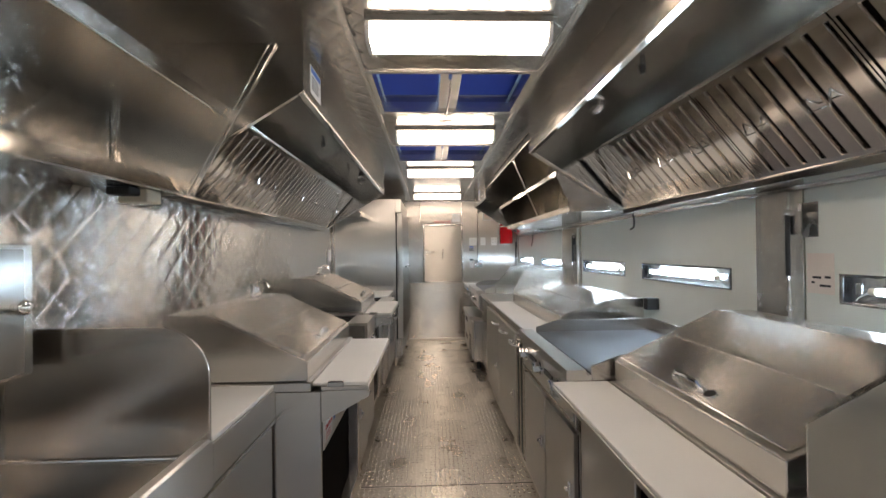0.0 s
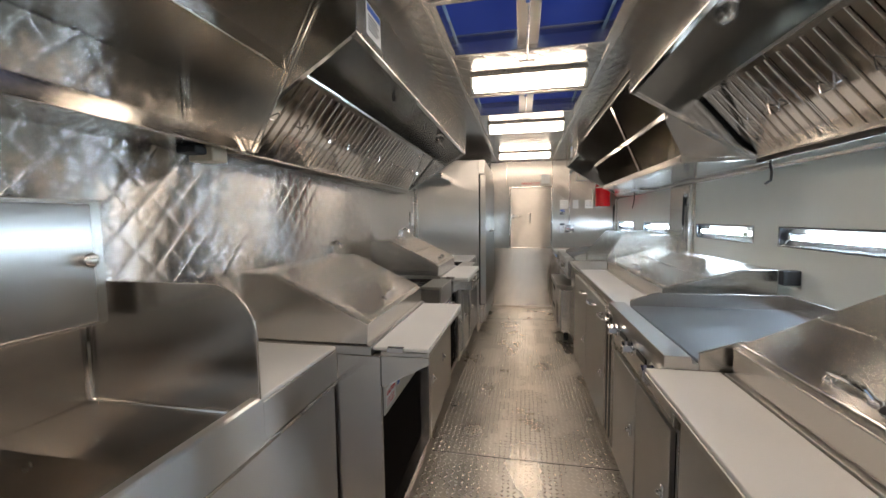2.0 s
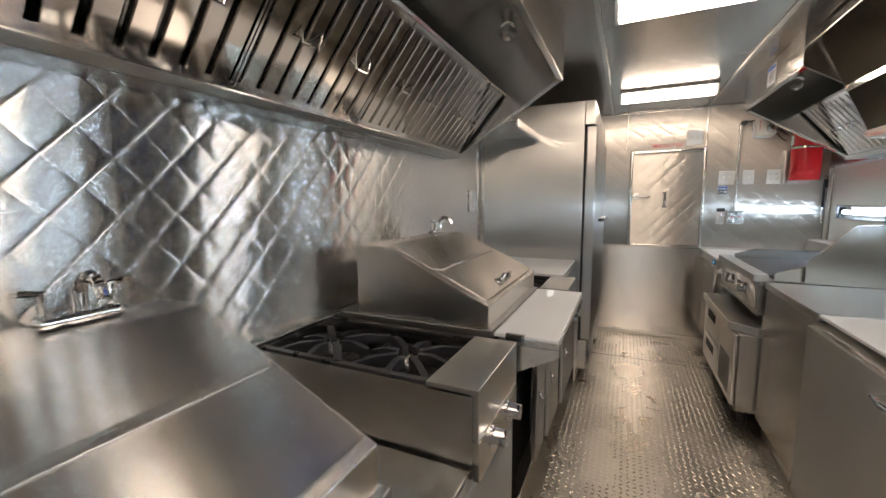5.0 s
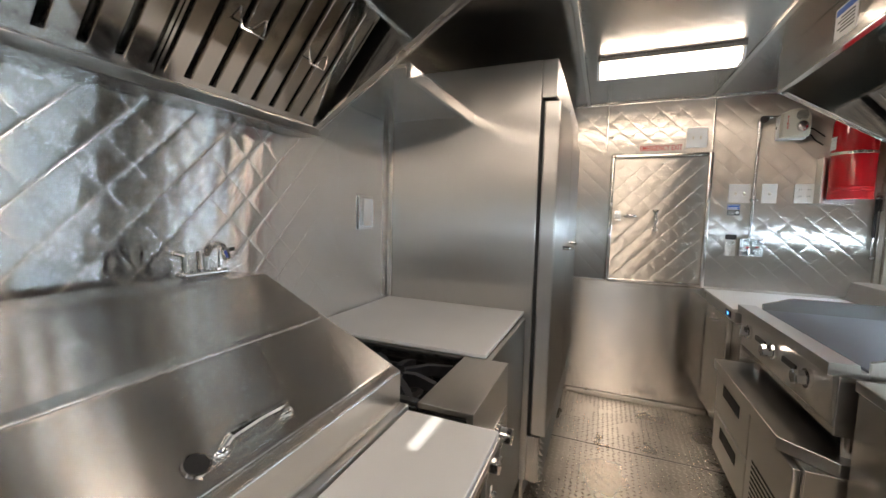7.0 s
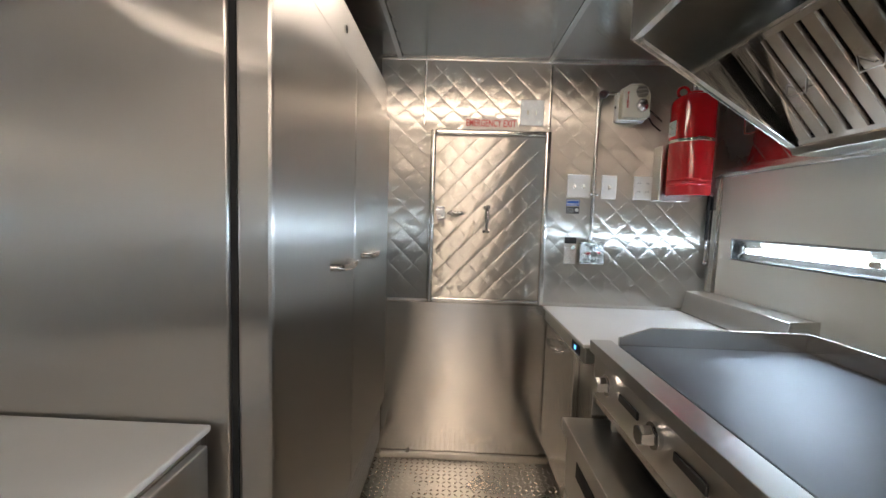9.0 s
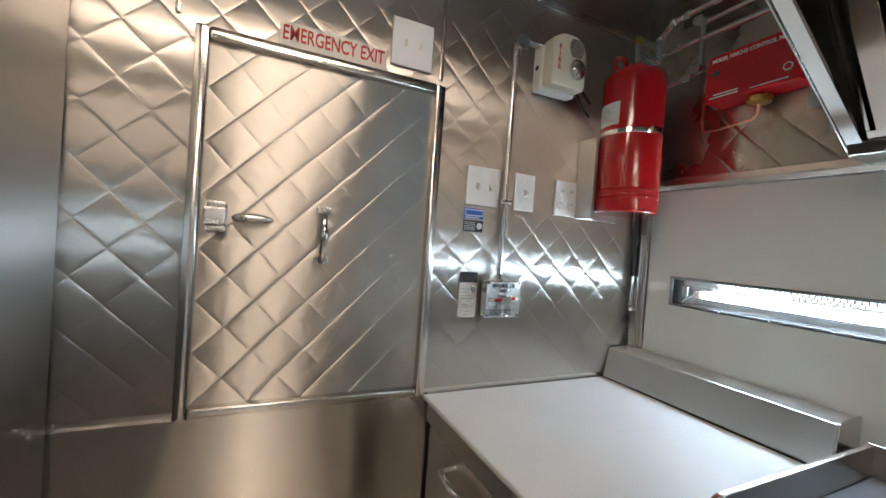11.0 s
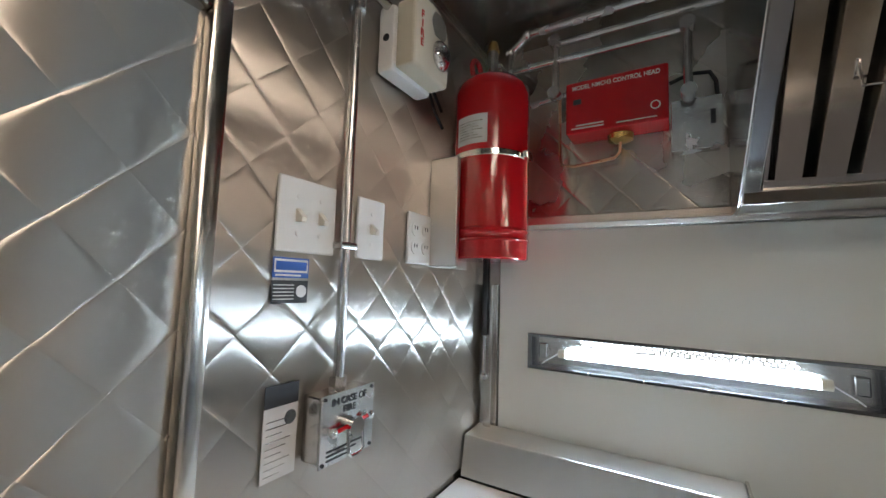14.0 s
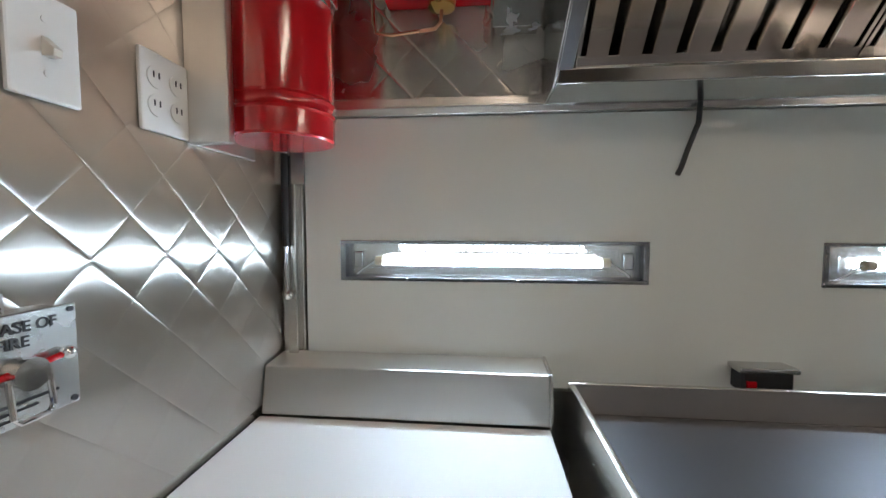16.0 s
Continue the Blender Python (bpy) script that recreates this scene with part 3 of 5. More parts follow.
# ---- exhaust hoods ----
def hood(name, side, y0, y1, n, label):
    """side -1 hangs on the wall x = WL, +1 on x = WR; profile is mirrored."""
    wall = WR - 0.024 if side > 0 else WL + 0.010

    def X(d):
        return (0.985 + d) if side > 0 else (-0.09 - d)

    t = thing("exhaust_hood", (X(0.4), (y0 + y1) / 2, 1.57), label, "exhaust hood", "exhaust hoods")
    top = ZC - 0.004
    outer = [(X(0), top), (X(0), 1.955), (X(0.61), 1.575), (wall, 1.575), (wall, top)]
    for a, b, nm in ((y0, y0 + 0.004, "end_panel"), (y1 - 0.004, y1, "end_panel")):
        part(nm, prism(B(), outer, a, b, 0.001), HOODS, t)
    part("front_panel", box(B(), min(X(0), X(0.004)), max(X(0), X(0.004)), y0 + 0.004, y1 - 0.004, 1.957, top, 0.001), HOODS, t)
    part("front_lip", box(B(), min(X(0.001), X(0.028)), max(X(0.001), X(0.028)), y0 + 0.0045, y1 - 0.0045, 1.950, 1.956, 0.002), POLISH, t)
    part("inner_sheet", prism(B(), [(X(0.004), top - 0.002), (X(0.004), top - 0.008), (X(0.325), top - 0.008), (X(0.325), 1.915), (X(0.335), 1.915), (X(0.335), top - 0.002)], y0 + 0.0045, y1 - 0.0045, 0.0), HOODS, t, "smooth steel inner sheet")
    for s in ((y0 + 0.004), (y1 - 0.032)):
        part("edge_flange", prism(B(), [(X(0.03), 1.946), (X(0.035), 1.954), (X(0.605), 1.590), (X(0.60), 1.582)], s + 0.0005, s + 0.0275, 0.001), POLISH, t, "bright folded edge")
    part("lower_rail", prism(B(), [(X(0.585), 1.575), (X(0.575), 1.600), (X(0.60), 1.612), (wall, 1.612), (wall, 1.575)], y0 + 0.005, y1 - 0.005, 0.002), HOODS, t)
    part("upper_rail", prism(B(), [(X(0.318), 1.905), (X(0.312), 1.917), (X(0.345), 1.94), (X(0.355), 1.925)], y0 + 0.005, y1 - 0.005, 0.001), HOODS, t)
    # Darker sheet stands in for the shade in the gaps between baffles.
    part("plenum_shade", prism(B(), [(X(0.40), 1.93), (X(0.41), 1.94), (X(0.66), 1.63), (X(0.65), 1.62)], y0 + 0.005, y1 - 0.005, 0), RIM, t, "darkened sheet painting the shade behind the filters")
    w = (y1 - y0 - 0.07) / n
    a, b = Vector((X(0.328), 0, 1.912)), Vector((X(0.588), 0, 1.606))
    d = (b - a).normalized()
    nrm = Vector((-side * abs(d.z), 0, -abs(d.x)))
    for i in range(n):
        f0 = y0 + 0.035 + i * w
        fr = B()
        for p, q, yy0, yy1 in ((a, a + d * 0.022, f0 + 0.002, f0 + w - 0.002), (b - d * 0.022, b, f0 + 0.002, f0 + w - 0.002)):
            vs = [p - nrm * 0.012, p + nrm * 0.008, q + nrm * 0.008, q - nrm * 0.012]
            prism(fr, [(v.x, v.z) for v in vs], yy0, yy1, 0.001)
        for yy in (f0 + 0.002, f0 + w - 0.008):
            vs = [a - nrm * 0.012, a + nrm * 0.006, b + nrm * 0.006, b - nrm * 0.012]
            prism(fr, [(v.x, v.z) for v in vs], yy, yy + 0.006, 0.0)
        fl = part("filter", fr, POLISH, t, "polished steel baffle filter")
        bars = max(4, round((w - 0.02) / 0.062))
        bw = (w - 0.016) / bars
        for k in range(bars):
            c = f0 + 0.008 + (k + 0.5) * bw
            baffle = B()
            pr = [(-0.38, 0.0), (-0.37, 0.017), (-0.33, 0.021), (0.33, 0.021), (0.37, 0.017), (0.38, 0.0)]
            v0 = [baffle.verts.new(tuple(a + d * 0.02 + Vector((0, c + q * bw, 0)) + nrm * (h - 0.012))) for q, h in pr]
            v1 = [baffle.verts.new(tuple(b - d * 0.02 + Vector((0, c + q * bw, 0)) + nrm * (h - 0.012))) for q, h in pr]
            for j in range(5):
                baffle.faces.new((v0[j], v0[j + 1], v1[j + 1], v1[j]))
            baffle.faces.new(v0[::-1]), baffle.faces.new(v1)
            bmesh.ops.recalc_face_normals(baffle, faces=baffle.faces)
            part("baffle", baffle, BAFFLE, fl)
        mid = a * 0.55 + b * 0.45 + nrm * 0.010
        for s in (0.28, 0.72):
            y = f0 + s * w
            part("filter_handle", tube(B(), [tuple(mid + Vector((0, y - 0.035, 0))), tuple(mid + d * 0.035 + nrm * 0.02 + Vector((0, y - 0.03, 0))), tuple(mid + d * 0.035 + nrm * 0.02 + Vector((0, y + 0.03, 0))), tuple(mid + Vector((0, y + 0.035, 0)))], 0.003, 8), CHROME, fl)
    return t, X


def hood_bulb(x, y, z, side):
    t = thing("hood_lamp", (x, y, z), "unlit round glass hood lamp with steel base", "lamp", "hood lamps")
    part("base", cyl(B(), (x, y, z + 0.03), (x, y, z + 0.075), 0.022), STEEL, t)
    part("globe", ball(B(), (x, y, z), 0.036, (1, 1, 1.1), 18), GLASS, t, "clear glass globe")


def nozzle(x, y, z):
    t = thing("fire_nozzle", (x, y, z), "small steel fire suppression nozzle on a pipe", "nozzle", "fire nozzles")
    part("pipe", cyl(B(), (x, y, z + 0.02), (x, y, z + 0.06), 0.008), GALV, t)
    part("tip", cyl(B(), (x, y, z - 0.012), (x, y, z + 0.02), 0.008, 0.013), CHROME, t)


hood("exhaust_hood", 1, YB + 0.02, 2.360, 7, "long stainless steel exhaust hood with baffle filters")
hood("exhaust_hood", -1, 1.435, 4.010, 5, "long stainless steel exhaust hood with baffle filters")
hood("exhaust_hood", 1, 4.300, 5.355, 2, "short stainless steel exhaust hood beside the red cylinder")
for x, y, s in ((1.09, 1.62, 1), (1.10, 4.75, 1), (-0.21, 3.35, -1)):
    hood_bulb(x, y, 1.975, s)
for x, y in ((1.13, 1.33), (1.14, 0.55), (-0.25, 2.3), (-0.25, 3.0), (1.14, 5.0)):
    nozzle(x, y, 1.985)
for (x, y, sd) in ((-0.09, 1.52, -1), (0.985, 4.70, 1)):
    t = thing("hood_sticker", (x, y, 2.05), "white data sticker with blue header", "sticker", "hood stickers")
    e = 0.0012 * (1 if sd < 0 else -1)
    part("sheet", box(B(), min(x + e * 0.2, x + e), max(x + e * 0.2, x + e), y, y + 0.14, 1.985, 2.095, 0), PAPER, t)
    part("header", box(B(), min(x + e * 1.1, x + e * 1.7), max(x + e * 1.1, x + e * 1.7), y + 0.006, y + 0.134, 2.068, 2.090, 0), BLUE, t)
    for k in range(5):
        part("print", box(B(), min(x + e * 1.1, x + e * 1.7), max(x + e * 1.1, x + e * 1.7), y + 0.012, y + 0.10 + 0.02 * (k % 2), 2.052 - k * 0.012, 2.057 - k * 0.012, 0), INK, t)


# ---- overhead cupboards ----
cu = thing("overhead_shelf", (1.45, 3.3, 1.6), "open stainless steel overhead shelf with sloped front", "shelf")
part("bottom", box(B(), 1.26, WR - 0.025, 2.364, 4.296, 1.590, 1.612, 0.003), HOODS, cu)
part("front_edge", box(B(), 1.235, 1.262, 2.364, 4.296, 1.592, 1.632, 0.003), POLISH, cu, "bright bottom lip")
part("shelf_board", box(B(), 1.165, WR - 0.025, 2.364, 4.296, 1.815, 1.835, 0.003), HOODS, cu)
part("shelf_lip", box(B(), 1.150, 1.167, 2.364, 4.296, 1.812, 1.842, 0.002), POLISH, cu)
part("top_rail", box(B(), 1.03, 1.07, 2.364, 4.296, 2.075, ZC - 0.014, 0.003), HOODS, cu)
part("divider_post", prism(B(), [(1.045, 2.078), (1.06, 2.078), (1.258, 1.632), (1.240, 1.630)], 3.085, 3.115, 0.002), POLISH, cu)
for y in (2.366, 4.288):
    part("end_panel", prism(B(), [(1.03, 2.074), (1.25, 1.613), (WR - 0.026, 1.613), (WR - 0.026, 2.074)], y, y + 0.004, 0.001), HOODS, cu)

cu = thing("overhead_shelf", (-0.6, 0.2, 1.58), "open stainless steel overhead shelf on the quilted wall", "shelf")
part("bottom", box(B(), WL + 0.010, -0.535, YB + 0.01, 1.428, 1.585, 1.597, 0.002), HOODS, cu)
part("front_edge", box(B(), -0.536, -0.515, YB + 0.01, 1.4283, 1.570, 1.622, 0.003), POLISH, cu, "bright bottom lip")
part("shelf_board", box(B(), WL + 0.010, -0.380, YB + 0.01, 1.428, 1.862, 1.874, 0.002), HOODS, cu)
part("shelf_lip", box(B(), -0.382, -0.362, YB + 0.01, 1.428, 1.848, 1.898, 0.003), POLISH, cu)
part("end_panel", prism(B(), [(-0.19, ZC - 0.004), (-0.515, 1.570), (WL + 0.0045, 1.570), (WL + 0.0045, ZC - 0.004)], 1.4295, 1.4335, 0.001), HOODS, cu)
part("corner_bead", box(B(), WL + 0.0045, WL + 0.018, 1.414, 1.4293, 1.60, ZC - 0.005, 0.003), POLISH, cu)
part("edge_strip", prism(B(), [(-0.185, ZC - 0.004), (-0.488, 1.570), (-0.508, 1.570), (-0.212, ZC - 0.004)], 1.4285, 1.4294, 0.002), POLISH, cu)

ul = thing("under_shelf_lamp", (-0.66, 1.42, 1.565), "small cream and black lamp under the shelf", "lamp")
part("housing", box(B(), -0.70, -0.62, 1.30, 1.352, 1.556, 1.584, 0.006), RUBBER, ul)
part("lens", box(B(), -0.70, -0.60, 1.3525, 1.425, 1.536, 1.5845, 0.006), CREAM, ul)

cs = thing("corner_shelf", (-0.55, 4.3, 1.76), "small stainless steel wall shelf beside the refrigerator", "shelf")
part("board", box(B(), WL + 0.003, -0.345, 4.014, 4.650, 1.768, 1.778, 0.002), STEEL, cs)
part("lip", box(B(), -0.346, -0.330, 4.014, 4.650, 1.735, 1.780, 0.003), POLISH, cs)


# ---- refrigerated prep tables ----
def prep_table(side, y0, y1, front, board_out, zt, label, board_y=None, rise=0.0):
    """Sloped lid over a cabinet. front: x of the lid's front; board_out: how far the cutting board reaches past it."""
    def X(d):
        return front - d if side < 0 else front + d

    t = thing("prep_table", (X(0.3), (y0 + y1) / 2, 0.0), label, "prep table", "prep tables")
    wall = WL + 0.012 if side < 0 else WR - 0.006
    prof = [(X(0.0), zt + 0.006), (X(0.0), zt + 0.082), (X(0.385), zt + 0.262 + rise), (X(0.52), zt + 0.262 + rise), (X(0.52), zt + 0.006)]
    part("hood_body", prism(B(), prof, y0, y1, 0.003), STEEL, t, "brushed steel sloped housing")
    part("deck", box(B(), min(X(-0.015), wall), max(X(-0.015), wall), y0 - 0.012, y1 + 0.012, zt - 0.03, zt + 0.004, 0.003), STEEL_Y, t)
    s = Vector((X(0.385) - X(0), 0, 0.18 + rise)).normalized()
    n = Vector((-s.z * (1 if side > 0 else -1), 0, abs(s.x)))
    p0 = Vector((X(0), 0, zt + 0.082))
    L = math.hypot(0.385, 0.18 + rise)
    for a, b, nm in ((0.018, L * 0.53, "lower_lid"), (L * 0.54, L - 0.004, "upper_lid")):
        q = [p0 + s * a + n * 0.001, p0 + s * b + n * 0.001, p0 + s * b + n * 0.009, p0 + s * a + n * 0.009]
        lid = part(nm, prism(B(), [(v.x, v.z) for v in q], y0 + 0.012, y1 - 0.012, 0.003), LID, t, "polished steel lid")
        if nm == "lower_lid":
            q = [p0 + s * (b - 0.012) + n * 0.0095, p0 + s * (b + 0.012) + n * 0.0095, p0 + s * (b + 0.010) + n * 0.013, p0 + s * (b - 0.010) + n * 0.013]
            part("hinge", prism(B(), [(v.x, v.z) for v in q], y0 + 0.03, y1 - 0.03, 0.001), STEEL, lid)
            c = p0 + s * 0.055 + n * 0.010
            ym = (y0 + y1) / 2
            part("handle", tube(B(), [tuple(c + Vector((0, ym - 0.055, 0))), tuple(c + n * 0.022 + Vector((0, ym - 0.045, 0))), tuple(c + n * 0.026 + Vector((0, ym, 0))), tuple(c + n * 0.022 + Vector((0, ym + 0.045, 0))), tuple(c + Vector((0, ym + 0.055, 0)))], 0.007, 10), CHROME, lid, "chrome handle")
            hole = Matrix.Translation(c + Vector((0, ym - 0.085, 0))) @ n.to_track_quat("Z", "Y").to_matrix().to_4x4()
            ring, cup = B(), B()
            bmesh.ops.create_cone(ring, cap_ends=True, segments=24, radius1=0.019, radius2=0.017, depth=0.004, matrix=hole)
            bmesh.ops.create_cone(cup, cap_ends=True, segments=24, radius1=0.014, radius2=0.014, depth=0.0052, matrix=hole)
            part("finger_ring", ring, CHROME, lid, "chrome ring round the finger hole")
            part("finger_hole", cup, RUBBER, lid, "dark finger hole")
            for dy in (-0.055, 0.055):
                part("handle_foot", ball(B(), tuple(c + Vector((0, ym + dy, 0))), 0.014, (1, 1, 0.7), 12), CHROME, lid)
    return t, X


def cutting_board(x0, x1, y0, y1, zt, label, notch=None):
    t = thing("cutting_board", ((x0 + x1) / 2, (y0 + y1) / 2, zt - 0.014), label, "cutting board", "cutting boards")
    part("board", box(B(), x0, x1, y0, y1, zt - 0.0135, zt, 0.003), WHITE, t)
    if notch:
        part("clip", box(B(), notch[0], notch[0] + 0.06, notch[1] - 0.012, notch[1] + 0.006, zt - 0.016, zt + 0.003, 0.002), GALV, t, "grey steel corner clip")
    return t


def bracket_tray(x0, x1, y0, y1, zt, drop, label):
    """The folded tray that carries a board out over the aisle."""
    t = thing("board_tray", ((x0 + x1) / 2, (y0 + y1) / 2, zt - 0.03), label, "tray", "board trays")
    part("tray", box(B(), min(x0, x1), max(x0, x1), y0, y1, zt - 0.030, zt - 0.015, 0.002), STEEL_Y, t)
    for y in (y0, y1 - 0.003):
        part("gusset", prism(B(), [(x0, zt - 0.031), (x1, zt - 0.031), (x1, zt - 0.055), (x0, zt - drop)], y, y + 0.003, 0.0005), STEEL, t)
    return t


ZT = 0.866
prep_table(-1, 1.466, 2.235, -0.095, 0.2, ZT, "stainless refrigerated prep table with sloped polished lids")
cutting_board(-0.078, 0.130, 1.468, 2.215, ZT, "long white cutting board on the prep table", (-0.02, 1.470))
bracket_tray(-0.045, 0.132, 1.464, 2.205, ZT, 0.15, "folded steel tray carrying a cutting board")
prep_table(-1, 2.952, 3.645, -0.150, 0.2, 0.898, "stainless refrigerated prep table between two hot plates")
cutting_board(-0.130, 0.073, 2.945, 3.640, 0.898, "long white cutting board beside the hot plates", (-0.09, 2.947))
bracket_tray(-0.115, 0.075, 2.940, 3.645, 0.898, 0.15, "folded steel tray carrying a cutting board")
prep_table(1, 0.705, 1.405, 1.050, 0.2, 0.860, "stainless refrigerated prep table under the white flap")
cutting_board(0.826, 1.032, 0.700, 1.432, 0.860, "long white cutting board by the serving flap")
bracket_tray(1.03, 0.824, 0.698, 1.434, 0.860, 0.10, "folded steel tray carrying a cutting board")
prep_table(1, 2.350, 3.670, 1.165, 0.2, 0.868, "long stainless prep table with low sloped lids", rise=-0.075)
cutting_board(0.945, 1.160, 2.235, 3.735, 0.868, "long white cutting board by the griddle")
cutting_board(-0.735, -0.214, 1.036, 1.452, ZT, "square white cutting board beside the sink")
cutting_board(WL + 0.012, -0.068, 4.032, 4.648, 0.900, "wide white cutting board in the refrigerator corner")
cutting_board(0.885, 1.602, 5.345, 5.992, 0.870, "wide white cutting board in the end corner")


# ---- lower cabinets ----
def cabinet(name, x0, x1, y0, y1, z1, face, label, doors=(), open_bays=(), group="lower cabinets"):
    """A box carcass with a face at x = face; doors and open bays are stretches of y."""
    t = thing(name, ((x0 + x1) / 2, (y0 + y1) / 2, 0.0), label, "cabinet", group)
    s = 1 if face > (x0 + x1) / 2 else -1
    back = x0 if s > 0 else x1
    depth = lambda a, b: (min(a, b), max(a, b))
    fx = face - s * 0.001
    part("side_panel", box(B(), *depth(back, fx), y0, y0 + 0.016, 0.10, z1, 0.002), STEEL, t)
    part("side_panel", box(B(), *depth(back, fx), y1 - 0.016, y1, 0.10, z1, 0.002), STEEL, t)
    part("bottom_panel", box(B(), *depth(back, fx), y0 + 0.0165, y1 - 0.0165, 0.10, 0.118, 0.002), STEEL, t)
    part("top_panel", box(B(), *depth(back, fx), y0 + 0.0165, y1 - 0.0165, z1 - 0.02, z1, 0.002), STEEL, t)
    # Solid block fills the bay; its black stands for the shade in there.
    part("bay_shade", box(B(), *depth(back + s * 0.012, face - s * 0.05), y0 + 0.018, y1 - 0.018, 0.12, z1 - 0.022, 0), DARK, t, "black block painted as the shade of the bay")
    part("plinth", box(B(), *depth(back, face - s * 0.03), y0, y1, 0.001, 0.099, 0.003), ALU, t)
    for a, b in doors:
        d = part("door", box(B(), *depth(face, face + s * 0.018), a, b, 0.125, z1 - 0.010, 0.003), FRONT, t)
        yk = a + 0.03
        part("latch", box(B(), *depth(face + s * 0.0185, face + s * 0.030), yk - 0.008, yk + 0.008, 0.40, 0.455, 0.003), CHROME, d)
        part("knob", ball(B(), (face + s * 0.036, yk, 0.43), 0.010, (1, 1, 1), 10), CHROME, d)
    return t


# sink bench
t = thing("sink_bench", (-0.5, 0.0, 0.0), "stainless steel sink bench with deep bowl and splash guard", "sink")
SX0, SX1, SY1 = WL + 0.012, -0.212, 1.033
bx0, bx1, by0, by1 = -0.70, -0.345, 0.10, 0.79
part("back_ledge", box(B(), SX0, bx0, YB + 0.02, SY1, 0.806, 0.818, 0), SINK, t)
part("front_ledge", box(B(), bx1, SX1 - 0.007, YB + 0.02, SY1, 0.806, 0.818, 0), SINK, t)
part("drainboard", box(B(), bx0, bx1, by1, SY1, 0.806, 0.818, 0), SINK, t)
part("drainboard", box(B(), bx0, bx1, YB + 0.02, by0, 0.806, 0.818, 0), SINK, t)
for x0, x1, y0, y1 in ((bx0 - 0.003, bx0, by0, by1), (bx1, bx1 + 0.003, by0, by1), (bx0, bx1, by1, by1 + 0.003), (bx0, bx1, by0 - 0.003, by0)):
    part("bowl_wall", box(B(), x0, x1, y0, y1, 0.53, 0.8055, 0), SINK, t)
part("bowl_bottom", box(B(), bx0, bx1, by0, by1, 0.527, 0.53, 0), SINK, t)
part("drain", cyl(B(), (-0.52, 0.45, 0.5302), (-0.52, 0.45, 0.534), 0.045), CHROME, t)
part("front_rim", prism(B(), [(SX1, 0.70), (SX1, 0.862), (SX1 - 0.006, 0.868), (SX1 - 0.030, 0.866), (SX1 - 0.034, 0.819), (SX1 - 0.006, 0.806), (SX1 - 0.006, 0.70)], YB + 0.02, SY1 + 0.004, 0.0015), FRONT, t)
part("back_splash", box(B(), SX0 - 0.001, SX0 + 0.008, YB + 0.02, SY1, 0.8185, 1.06, 0.002), SINK, t)
gp = [(SX0, 0.8185), (SX1 - 0.001, 0.8185), (SX1 - 0.001, 1.02)]
gp += [(SX1 - 0.141 + 0.14 * math.cos(radians(a)), 1.025 + 0.14 * math.sin(radians(a))) for a in range(0, 91, 10)]
gp += [(SX0, 1.165)]
part("splash_guard", prism(B(), gp, SY1 - 0.008, SY1 - 0.001, 0.002), SINK, t, "upright steel guard with rounded corner")
part("weld_bead", tube(B(), [(SX0 + 0.012, SY1 - 0.012, 0.822), (SX1 - 0.04, SY1 - 0.012, 0.822)], 0.006, 8), POLISH, t)
part("corner_bead", tube(B(), [(SX0 + 0.014, SY1 - 0.014, 0.825), (SX0 + 0.014, SY1 - 0.014, 1.05)], 0.008, 8), POLISH, t)
part("front_panel", box(B(), SX1 - 0.02, SX1 - 0.007, YB + 0.02, 1.44, 0.10, 0.7255, 0.002), FRONT, t)
part("plinth", box(B(), SX0, SX1 - 0.04, YB + 0.02, 1.44, 0.001, 0.099, 0.003), ALU, t)
part("apron", box(B(), SX1 - 0.02, SX1 - 0.001, SY1 + 0.005, 1.455, 0.74, 0.850, 0.003), FRONT, t)
part("lower_rail", box(B(), SX1 - 0.006, SX1 + 0.002, YB + 0.02, 1.455, 0.726, 0.738, 0.002), POLISH, t)
part("deck", box(B(), SX0, SX1 - 0.022, SY1 + 0.001, 1.455, 0.835, 0.8515, 0.002), STEEL, t)

wc = thing("wall_cupboard", (-0.68, 0.67, 1.06), "small steel wall cupboard with one flat door", "cupboard")
part("body", box(B(), WL + 0.012, -0.622, 0.32, 0.985, 1.062, 1.385, 0.003), STEEL, wc)
dr = part("door", box(B(), -0.6215, -0.602, 0.335, 0.945, 1.075, 1.372, 0.004), STEEL_H, wc)
part("knob_stem", cyl(B(), (-0.6015, 0.918, 1.235), (-0.585, 0.918, 1.235), 0.010), CHROME, dr)
part("knob", ball(B(), (-0.578, 0.918, 1.235), 0.019, (0.7, 1, 1), 18), CHROME, dr, "round chrome knob")

cabinet("lower_cabinet", WL + 0.012, -0.045, 1.458, 2.20, 0.834, -0.045, "open-fronted stainless base cabinet, bay shade painted black")
cabinet("lower_cabinet", WL + 0.012, -0.062, 2.205, 2.548, 0.70, -0.062, "stainless base cabinet beside the hot plate", doors=[(2.215, 2.535)])
cabinet("lower_cabinet", WL + 0.012, -0.075, 2.552, 2.925, 0.66, -0.075, "stainless base cabinet under the hot plate", doors=[(2.565, 2.915)])
cabinet("lower_cabinet", WL + 0.012, -0.105, 2.935, 3.665, 0.866, -0.105, "half-open stainless base cabinet, bay shade painted black", doors=[(3.46, 3.652)])
cabinet("lower_cabinet", WL + 0.012, -0.09, 3.670, 4.022, 0.66, -0.09, "stainless base cabinet under the hot plate", doors=[(3.68, 4.01)])
cabinet("lower_cabinet", WL + 0.012, -0.075, 4.028, 4.645, 0.885, -0.075, "stainless base cabinet with one door", doors=[(4.05, 4.62)])
